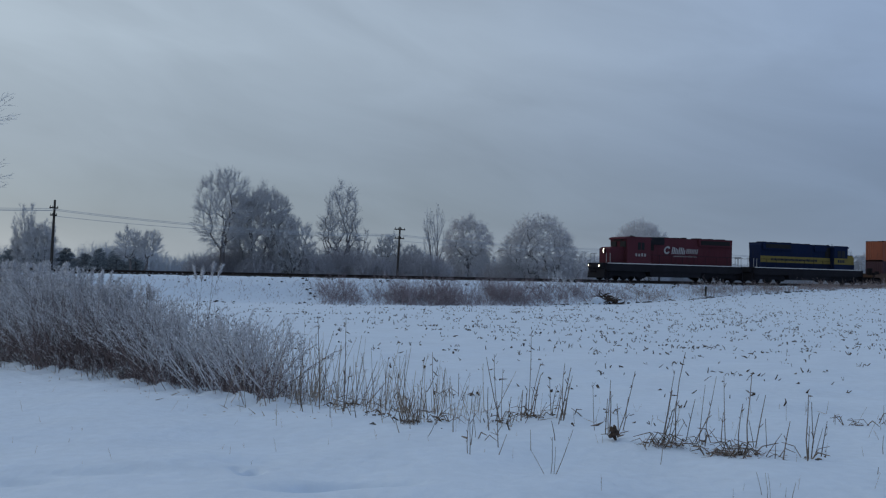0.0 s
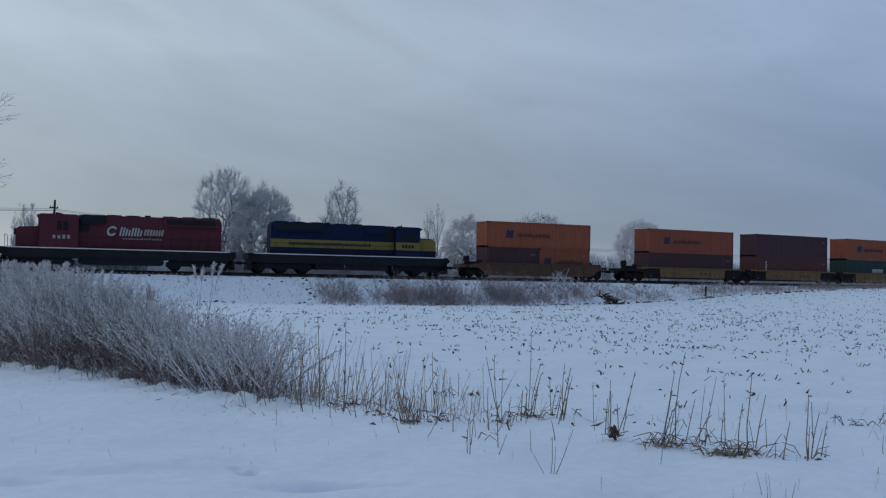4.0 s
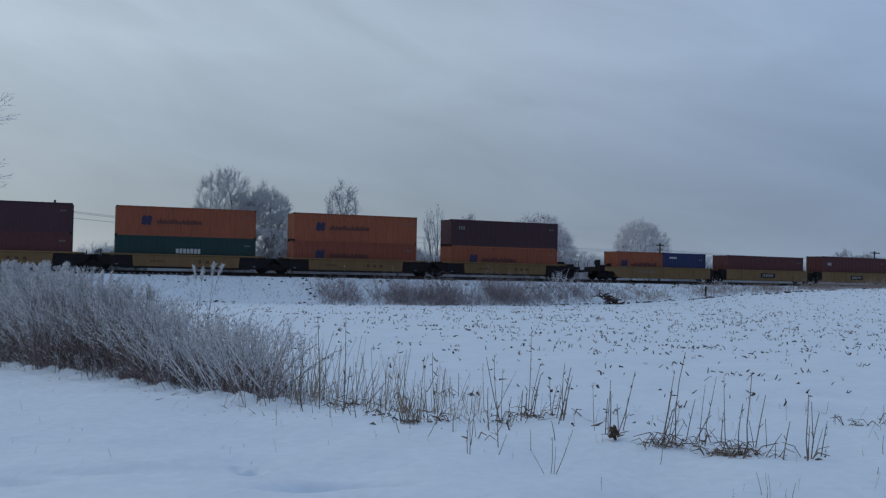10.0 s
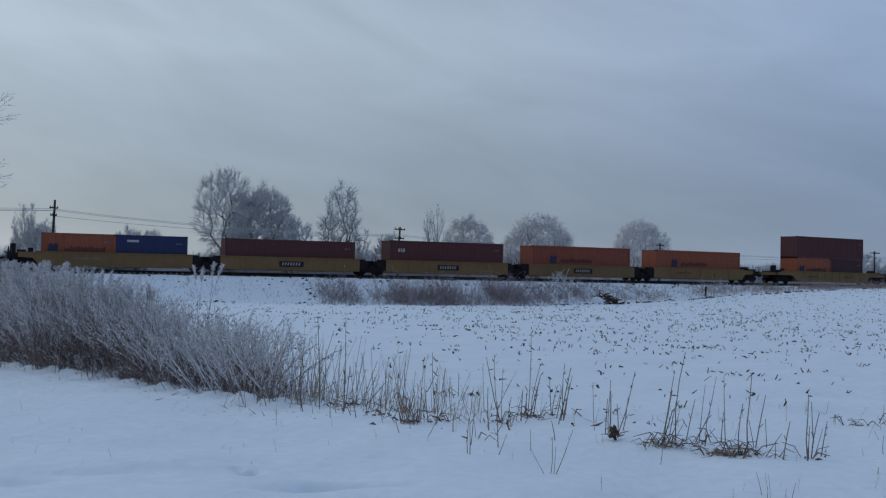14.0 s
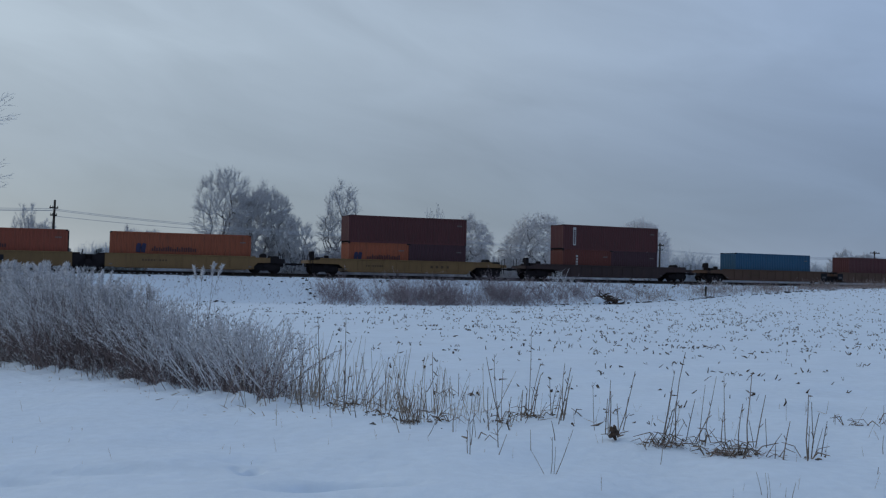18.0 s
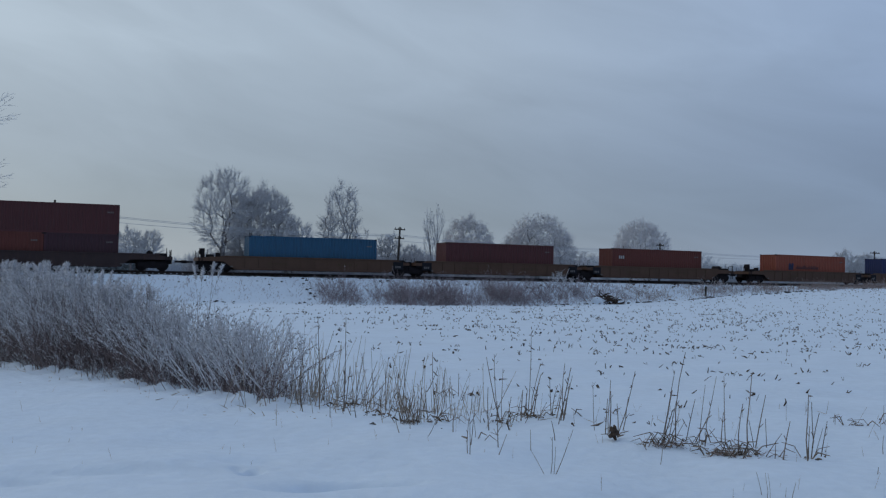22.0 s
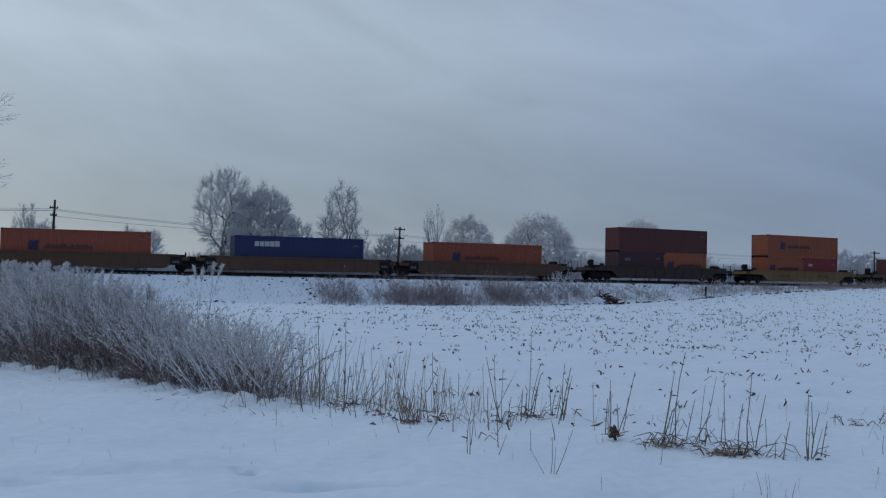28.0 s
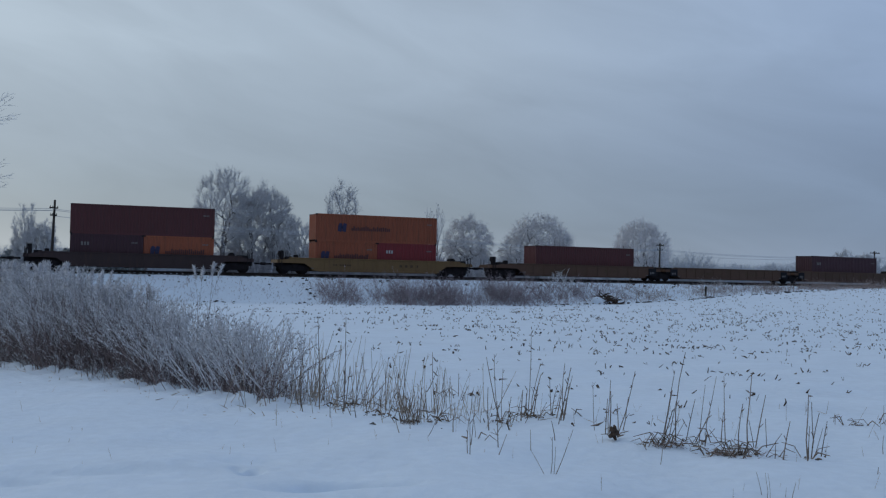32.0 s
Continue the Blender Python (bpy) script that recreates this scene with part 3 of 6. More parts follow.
def well_car(kind, paint, dl, dr, left, right, label, sign=False):
    """One unit of a well wagon. dl, dr: metres from its middle to its ends; an end is "joint" or "coupler"."""
    w = tagged(new("well_wagon"), label, "wagon", group="wagons of the train")
    T, U = 1.5, 0.30
    c = {"low": 6.45, "deep": 6.5, "three": 8.15, "single": 6.9}[kind]
    hl, hr = dl - (1.05 if left == "coupler" else 0.28), dr - (1.05 if right == "coupler" else 0.28)
    for sy in (-1, 1):
        y0, y1 = (-1.47, -1.40) if sy < 0 else (1.40, 1.47)
        if kind == "low":
            part("side_panel", prism(B(), [(-4.55, U), (4.55, U), (4.65, T - 0.16), (-4.65, T - 0.16)], y0, y1), paint, w)
            # black plates stand in for the shadows round ladder and bogie
            for a, b in ((-c, -4.7), (4.7, c)):
                part("end_panel", prism(B(), [(a, U + 0.12), (b, U), (b, T - 0.2), (a, T - 0.2)], y0 + 0.05 * sy * -1, y1 + 0.05 * sy * -1), M_STEEL, w, "black panel standing for the shade at ladder and bogie")
            lo = 0.14
        elif kind == "deep":
            a, b = 1.35 if left == "coupler" else 0.0, 1.35 if right == "coupler" else 0.0
            part("side_panel", prism(B(), [(-c + a * 0.3, U), (c - b * 0.3, U), (c + b * 0.15, 0.9), (c + b, T - 0.45 * (b > 0) - 0.1), (c + b, T - 0.1), (-c - a, T - 0.1), (-c - a, T - 0.45 * (a > 0) - 0.1), (-c - a * 0.15, 0.9)], y0, y1), paint, w)
            lo = 0.1
        else:
            e = 0.95
            part("side_panel", prism(B(), [(-c - 0.2, e), (-c + 0.75, U), (c - 0.75, U), (c + 0.2, e), (hr, e + 0.06), (hr, T - 0.34), (hr - 1.1, T - 0.12), (-hl + 1.1, T - 0.12), (-hl, T - 0.34), (-hl, e + 0.06)], y0, y1), paint, w)
            lo = 0.12
        ch = c + 0.6 if kind == "low" else c if kind == "deep" else min(hl, hr) - 1.1
        part("top_chord", box(B(), -ch, ch, y0 - (0.06 if sy < 0 else 0.02), y1 + (0.02 if sy < 0 else 0.06), T - lo, T, 0.02), paint, w)
        part("bottom_chord", box(B(), -c + 0.85, c - 0.85, y0 - (0.03 if sy < 0 else 0), y1 + (0 if sy < 0 else 0.03), U - 0.06, U + 0.1, 0.02), paint if kind != "low" else M_STEEL, w)
        rib = None
        step = 1.3 if kind != "deep" else 2.1
        k = int(4.4 / step) if kind == "low" else int((c - 0.9) / step)
        for i in range(-k, k + 1):
            m = pose(i * step, (y0 if sy < 0 else y1) + 0.02 * sy, 0)
            if rib is None:
                rib = part("rib", box(B(), -0.04, 0.04, -0.02, 0.02, U + 0.1, T - lo), paint, w)
                rib.matrix_basis = m
            else:
                twin(rib, m)
    part("well_floor", box(B(), -6.25, 6.25, -1.36, 1.36, 0.3, 0.46), M_STEEL, w)
    for sx in (-1, 1):
        part("bulkhead", box(B(), min(sx * 6.25, sx * 6.38), max(sx * 6.25, sx * 6.38), -1.38, 1.38, 0.32, 1.42), paint, w)
    for sx, end, d, h in ((-1, left, dl, hl), (1, right, dr, hr)):
        z = 1.28
        a, b = sorted((sx * 6.4, sx * h))
        part("end_platform", prism(B(), [(a, 0.98), (b, 0.98), (b, z), (a, z)], -1.34, 1.34) if kind != "deep" else prism(B(), [(a, 0.9), (b, 0.9), (b, z + 0.05), (a, z + 0.05)], -1.05, 1.05), M_STEEL if kind in ("low", "deep") else paint, w)
        part("centre_sill", box(B(), a, b, -0.35, 0.35, 0.62, 0.98), M_STEEL, w)
        if end == "coupler":
            coupler(w, sx * d, sx)
            bogie(w, sx * (d - 2.75))
            for y in (-1.25, -0.55, 0.6, 1.25):
                part("grab_post", rod(B(), (sx * (h - 0.12), y, z), (sx * (h - 0.12), y, z + (0.62 if abs(y) > 1 else 0.48)), 0.028), M_STEEL, w)
            part("grab_rail", rod(B(), (sx * (h - 0.12), -1.25, z + 0.6), (sx * (h - 0.12), -0.55, z + 0.48), 0.025), M_STEEL, w)
            part("ladder", bars(-0.25, 0.25, 0.35, 1.3, 0, 2, thin=0.05, gap=0.8), M_STEEL, w).matrix_basis = pose(sx * (h - 0.35), -1.46, 0)
            if sx < 0:
                part("brake_stand", box(B(), -0.16, 0.16, -0.3, 0.3, 0, 0.86, 0.05), M_STEEL, w).matrix_basis = pose(-h + 0.5, -0.7, z - 0.02)
                part("brake_wheel", rod(B(), (-0.05, 0, 0), (0.02, 0, 0), 0.28, seg=14), M_STEEL, w).matrix_basis = pose(-h + 0.28, -0.7, z + 0.56)
                part("brake_cylinder", rod(B(), (-0.35, 0, 0), (0.35, 0, 0), 0.17, seg=12), M_STEEL, w).matrix_basis = pose(-h + 1.15, -0.85, z + 0.14)
                part("valve_box", box(B(), -0.2, 0.2, -0.22, 0.22, 0, 0.5, 0.05), M_STEEL, w).matrix_basis = pose(-h + 1.85, -0.8, z - 0.02)
                part("hose_post", rod(B(), (0, 0, 0), (0.04, 0, 0.74), 0.03, 0.02), M_STEEL, w).matrix_basis = pose(-h + 0.95, -0.3, z)
            else:
                part("equipment_box", box(B(), -0.5, 0.5, -0.25, 0.25, 0, 0.3, 0.04), M_STEEL, w).matrix_basis = pose(h - 1.0, -0.75, z - 0.02)
                part("air_reservoir", rod(B(), (0, -0.5, 0), (0, 0.5, 0), 0.27, seg=16), M_STEEL, w).matrix_basis = pose(h - 1.95, -0.6, z + 0.25)
                part("hose_post", rod(B(), (0, 0, 0), (-0.03, 0, 0.8), 0.035, 0.025), M_STEEL, w).matrix_basis = pose(h - 0.45, -0.5, z)
        else:
            if sx > 0:
                bogie(w, d)
                part("articulation", rod(B(), (d, 0, 0.75), (d, 0, 1.36), 0.42, seg=16), M_STEEL, w)
            for y, tall in ((-0.95, 0.34), (-0.3, 0.5), (0.5, 0.42)):
                part("hose_post", rod(B(), (sx * (h - 0.3), y, z), (sx * (h - 0.3) + 0.05, y, z + tall), 0.035, 0.02), M_STEEL, w)
            part("equipment_box", box(B(), -0.35, 0.35, -0.3, 0.3, 0, 0.2, 0.04), M_STEEL, w).matrix_basis = pose(sx * (h - 0.75), -0.85, z)
            if kind == "three":
                x0 = sx * (d - 1.45)
                part("end_box", box(B(), x0 - 0.5, x0 + 0.5, -1.53, -1.475, 0.55, 1.3, 0.02), M_BLACK, w, "black panel with pale marks")
                part("marking", bars(x0 - 0.3, x0 + 0.3, 0.72, 0.92, -1.53, 3, gap=0.4), M_FAINT, w, "pale bars on the black panel")
            # stepped plate beside the bogie
            part("end_gusset", prism(B(), [(sx * 6.4, 0.45), (sx * 6.9, 0.5), (sx * (d - 0.45), 0.85), (sx * (d - 0.45), 1.26), (sx * 6.4, 1.4)], -1.30, -1.22), M_STEEL, w)
            part("end_gusset", prism(B(), [(sx * 6.4, 0.45), (sx * 6.9, 0.5), (sx * (d - 0.45), 0.85), (sx * (d - 0.45), 1.26), (sx * 6.4, 1.4)], 1.22, 1.30), M_STEEL, w)
    y = -1.50
    if kind == "deep" and not sign:
        part("marking", bars(-3.4, -1.2, 0.86, 1.02, -1.475, 9, gap=0.4), M_FAINT if left == "coupler" else M_MARK, w, "small row of plain bars")
    elif kind == "deep":
        part("sign_panel", box(B(), -1.15, 1.1, y - 0.01, y + 0.03, 0.62, 1.12), M_BLACK, w, "black panel with white bars")
        part("lettering", bars(-0.95, 0.85, 0.74, 1.02, y - 0.01, 7, gap=0.5, slant=0.3), M_DULL, w, "white bars on the black panel")
    elif kind == "low":
        part("lettering", bars(1.0, 2.9, 0.72, 1.02, -1.475, 3, gap=0.5, ragged=0.2), M_MARK, w, "dark row of plain bars")
        part("marking", bars(-3.1, -1.9, 0.78, 0.98, -1.475, 5, gap=0.4, ragged=0.3), M_MARK, w, "small dark row of plain bars")
    elif paint is not M_BROWN:
        part("lettering", bars(2.2, 4.4, 0.78, 1.08, -1.475, 4, gap=0.5, ragged=0.2), M_MARK, w, "dark row of plain bars")
        part("marking", bars(-4.4, -2.6, 0.8, 0.96, -1.475, 8, gap=0.3), M_MARK, w, "small row of plain bars")
    for sx in (-1, 1):
        part("reflector", box(B(), -0.12, 0.12, -0.012, 0.0, 0, 0.08), M_FAINT, w, "pale reflector strip").matrix_basis = pose(sx * (c - 0.5), -1.5, 0.5)
    return w


def engine(body, trim, scheme, label):
    """A six-axle hood diesel engine, its cab towards -x."""
    e = tagged(new("diesel_locomotive"), label, "locomotive", group="engines of the train")
    DK = 1.8
    plain = scheme == "plain"
    R = 8.55 if plain else 7.7
    C = -3.6 if plain else -4.3
    part("underframe", prism(B(), [(-9.55, 1.15), (-9.2, 0.95), (9.2, 0.95), (9.55, 1.15), (9.55, DK), (-9.55, DK)], -1.5, 1.5), M_BLACK, e)
    part("sill_stripe", box(B(), -9.3, 9.3, -1.525, -1.5, DK - 0.05, DK + 0.03), M_STRIPE, e, "white stripe along the walkway edge")
    part("sill_stripe", box(B(), -9.3, 9.3, 1.5, 1.525, DK - 0.05, DK + 0.03), M_STRIPE, e, "white stripe along the walkway edge")
    bm = B()
    prism(bm, [(-3.3, 0.42), (3.3, 0.42), (3.55, 0.6), (3.55, 1.0), (-3.55, 1.0), (-3.55, 0.6)], -1.42, 1.42)
    part("fuel_tank", bm, M_BLACK, e)
    part("air_reservoir", rod(B(), (-3.2, -1.36, 1.15), (1.6, -1.36, 1.15), 0.17, seg=12), M_BLACK, e)
    # hood, cab and nose
    part("long_hood", prism(B(), [(C, DK), (R, DK), (R, 4.46), (R - 0.13, 4.68), (R - 0.45, 4.74), (C, 4.74)], -0.86, 0.86), body, e)
    part("dynamic_brake_hood", prism(B(), [(-3.4, 3.95), (-1.4, 3.95), (-1.3, 4.3), (-1.4, 4.76), (-3.3, 4.76), (-3.5, 4.4)], -1.02, 1.02), M_BLACK if scheme == "plain" else body, e)
    part("radiator_hood", prism(B(), [(R - 5.0, 3.95), (R - 0.25, 3.95), (R - 0.2, 4.78), (R - 5.1, 4.78)], -1.12, 1.12), body, e)
    for sy in (-1, 1):
        part("radiator_grille", box(B(), R - 4.8, R - 0.6, sy * 1.13 - 0.02, sy * 1.13 + 0.02, 4.12, 4.58), M_GRILLE, e, "dark radiator grille")
        part("air_intake", box(B(), C + 0.05, C + 0.9, sy * 0.88 - 0.03, sy * 0.88 + 0.03, 3.3, 4.45), M_GRILLE, e, "dark intake grille")
        for i in range(14 if plain else 13):
            x = -2.9 + i * 0.8
            part("hood_door", box(B(), x, x + 0.74, sy * 0.865 - 0.018, sy * 0.865 + 0.018, DK + 0.12, 3.5, 0.008), body, e)
    fans = [(R + x, 4.78) for x in (-4.5, -2.8, -1.1)] + [(x, 4.74) for x in (-0.7, 0.9)]
    for x, z in fans:
        bm = rod(B(), (x, 0, z - 0.03), (x, 0, z + 0.09), 0.62, seg=20)
        part("roof_fan", bm, M_GRILLE, e, "round roof fan")
    part("exhaust_pipe", box(B(), 1.9, 2.4, -0.28, 0.28, 4.6, 4.9, 0.03), M_GRILLE, e)
    cab = part("cab", prism(B(), [(-6.75, DK), (C, DK), (C, 4.48), (C - 0.15, 4.6), (-6.55, 4.6), (-6.75, 4.46), (-6.7, 2.9)], -1.5, 1.5), body, e)
    part("cab_roof", prism(B(), [(-6.95, 4.42), (C + 0.15, 4.42), (C + 0.15, 4.54), (C - 0.2, 4.7), (-6.6, 4.7), (-6.95, 4.58)], -1.52, 1.52), body, e)
    for sy in (-1, 1):
        for x0, x1 in ((-5.32, -4.93), (-4.84, -4.45)) if plain else ((-6.25, -5.62), (-5.5, -4.87)):
            part("side_window", box(B(), x0, x1, sy * 1.5 - 0.02, sy * 1.5 + 0.02, 3.3, 4.1, 0.01), M_GLASS, cab, "dark side window")
        part("front_window", box(B(), -6.83, -6.76, min(sy * 0.35, sy * 1.3), max(sy * 0.35, sy * 1.3), 3.55, 4.2), M_GLASS, cab, "dark front window")
    part("nose", prism(B(), [(-8.6, DK), (-6.7, DK), (-6.7, 3.62), (-8.3, 3.56), (-8.6, 3.35), (-8.6, 2.2)], -0.95, 0.95), trim if scheme == "band" else body, e)
    part("number_board", box(B(), -6.9, -6.78, -0.7, 0.7, 4.28, 4.42), M_GRILLE, e)
    part("horn", rod(B(), (-4.9, -0.4, 4.75), (-5.5, -0.4, 4.8), 0.05, 0.11, 8), M_BLACK, e)
    part("antenna", rod(B(), (-5.2, 0.4, 4.66), (-5.2, 0.4, 4.95), 0.03), M_BLACK, e)
    # lamps
    lit = plain
    for z in (3.02, 3.28):
        part("headlight", rod(B(), (-8.7, 0.0, z), (-8.58, 0.0, z), 0.12, seg=14), M_LAMP if lit else M_GLASS, e, "lit headlight" if lit else "unlit headlight")
        part("lamp_hood", tube(0.125, 0.15, 0.24), M_BLACK, e).matrix_basis = pose(-8.8, 0, z)
    for sy in (-1, 1):
        part("lamp_hood", tube(0.125, 0.15, 0.22), M_BLACK, e).matrix_basis = pose(-10.05, sy * 0.95, 1.5)
        part("ditch_light", rod(B(), (-9.95, sy * 0.95, 1.5), (-9.8, sy * 0.95, 1.5), 0.12, seg=14), M_LAMP if lit else M_GLASS, e, "lit ditch light" if lit else "unlit ditch light")
    # ends: pilots, steps, rails, couplers
    for sx in (-1, 1):
        part("pilot", prism(B(), [(sx * 9.5, 0.22), (sx * 9.75, 0.22), (sx * 9.6, 1.3), (sx * 9.45, 1.3)], -1.45, 1.45), M_BLACK, e)
        coupler(e, sx * 10.49, sx)
        for sy in (-1, 1):
            for i in range(5):
                part("step", box(B(), sx * 9.15 - 0.3, sx * 9.15 + 0.3, sy * 1.45 - 0.13, sy * 1.45 + 0.13, 0.42 + i * 0.32, 0.46 + i * 0.32), M_STEEL, e)
            part("step_stringer", box(B(), sx * 9.5 - 0.03, sx * 9.5 + 0.03, sy * 1.45 - 0.12, sy * 1.45 + 0.12, 0.4, DK), M_STEEL, e)
            for x in (9.4, 8.9):
                part("end_post", rod(B(), (sx * x, sy * 1.42, DK), (sx * x, sy * 1.42, DK + 1.05), 0.028), M_WHITE, e, "white handrail post")
            part("end_rail", rod(B(), (sx * 9.4, sy * 1.42, DK + 1.05), (sx * 9.4, sy * 0.35, DK + 1.05), 0.022), M_BLACK, e)
        part("anticlimber", box(B(), sx * 9.68 - 0.14, sx * 9.68 + 0.14, -1.3, 1.3, 1.22, DK + 0.02, 0.03), M_BLACK, e)
    for sy in (-1, 1):
        for i in range(9):
            x = -3.9 + i * 1.6
            part("walkway_post", rod(B(), (x, sy * 1.42, DK), (x, sy * 1.42, DK + 1.0), 0.02), M_BLACK, e)
        part("walkway_rail", rod(B(), (-4.2, sy * 1.42, DK + 1.0), (9.4, sy * 1.42, DK + 1.0), 0.02), M_BLACK, e)
    for x in (-6.63, 6.63):
        b = part("bogie", box(B(), -2.6, 2.6, -0.6, 0.6, 0.1, 0.42, 0.05), M_BLACK, e, "black three-axle bogie")
        b.matrix_basis = pose(x, 0, 0.508)
        f = part("side_frame", prism(B(), [(-2.75, -0.1), (-2.75, 0.25), (-2.3, 0.42), (2.3, 0.42), (2.75, 0.25), (2.75, -0.1), (2.4, -0.3), (1.8, -0.3), (1.5, -0.08), (0.6, -0.08), (0.35, -0.3), (-0.35, -0.3), (-0.6, -0.08), (-1.5, -0.08), (-1.8, -0.3), (-2.4, -0.3)], -0.07, 0.07), M_BLACK, b)
        f.matrix_basis = pose(0, -1.06, 0)
        twin(f, pose(0, 1.06, 0))
        for k in (-2.07, 0.0, 2.07):
            wheelset(b, k, 0.508, M_BLACK)
            for sy in (-1, 1):
                part("axle_box", box(B(), k - 0.2, k + 0.2, sy * 1.1 - 0.09, sy * 1.1 + 0.09, -0.2, 0.18, 0.03), M_BLACK, b)
    # livery, on both sides
    for sy in (-1, 1):
        m = Matrix() if sy < 0 else pose(0, 0, 0, 0, 0, 180)
        y = -0.895
        if scheme == "plain":
            x0 = -1.2 if sy < 0 else -3.6
            bm = B()
            ring = [(math.cos(k * 0.5236), math.sin(k * 0.5236)) for k in range(1, 12)]
            for i in range(10):
                (c0, s0), (c1, s1) = ring[i], ring[i + 1]
                prism(bm, [(x0 + 0.35 + 0.26 * c0 + 0.06 * s0, 3.4 + 0.26 * s0), (x0 + 0.35 + 0.26 * c1 + 0.06 * s1, 3.4 + 0.26 * s1), (x0 + 0.35 + 0.43 * c1 + 0.09 * s1, 3.4 + 0.45 * s1), (x0 + 0.35 + 0.43 * c0 + 0.09 * s0, 3.4 + 0.45 * s0)], y - 0.012, y)
            part("badge", bm, M_WHITE, e, "white open ring badge").matrix_basis = m
            part("lettering", bars(x0 + 0.95, x0 + 2.9, 3.0, 3.78, y, 8, gap=0.42, ragged=0.45, slant=0.2), M_WHITE, e, "white row of slanted bars").matrix_basis = m
            part("lettering", bars(x0 + 3.0, x0 + 4.7, 3.08, 3.66, y, 7, gap=0.3, ragged=0.15, slant=0.2), M_DULL, e, "dulled row of slanted bars").matrix_basis = m
            part("lettering", bars(x0 + 1.25, x0 + 4.6, 2.7, 2.88, y, 15, gap=0.35, ragged=0.5), M_DULL, e, "small dulled row of plain bars").matrix_basis = m
            part("lettering", bars(-5.65, -4.1, 2.6, 2.95, -1.512, 4, gap=0.4, ragged=0.2), M_DULL, e, "dulled row of plain bars on the cab").matrix_basis = m if sy < 0 else pose(-11.1, 0, 0, 0, 0, 180)
        else:
            part("band", box(B(), -4.28, R + 0.01, y - 0.0, y + 0.03, 2.45, 3.2), trim, e, "yellow band along the hood").matrix_basis = m if sy < 0 else pose(R - 4.27, 0, 0, 0, 0, 180)
            part("lettering", bars(-2.0, 6.0, 2.68, 2.98, y, 34, gap=0.36, ragged=0.25), M_LOCO_BLUE, e, "dark blue row of plain bars").matrix_basis = m if sy < 0 else pose(4.0, 0, 0, 0, 0, 180)
            part("cab_band", box(B(), -6.77, -4.28, -1.52, -1.49, 2.45, 3.2), trim, e, "yellow band round the cab").matrix_basis = m if sy < 0 else pose(-11.05, 0, 0, 0, 0, 180)
            part("lettering", bars(-6.2, -4.9, 2.66, 2.98, -1.522, 4, gap=0.3), M_LOCO_BLUE, e, "dark blue row of plain bars").matrix_basis = m if sy < 0 else pose(-11.1, 0, 0, 0, 0, 180)
    if scheme == "band":
        part("nose_lower", prism(B(), [(-8.62, DK + 0.0), (-6.7, DK), (-6.7, 2.45), (-8.62, 2.45)], -0.97, 0.97), body, e, "blue lower nose")
        part("nose_top", prism(B(), [(-8.32, 3.54), (-6.7, 3.6), (-6.7, 3.68), (-8.3, 3.62)], -0.97, 0.97), body, e, "blue nose top")
    return e


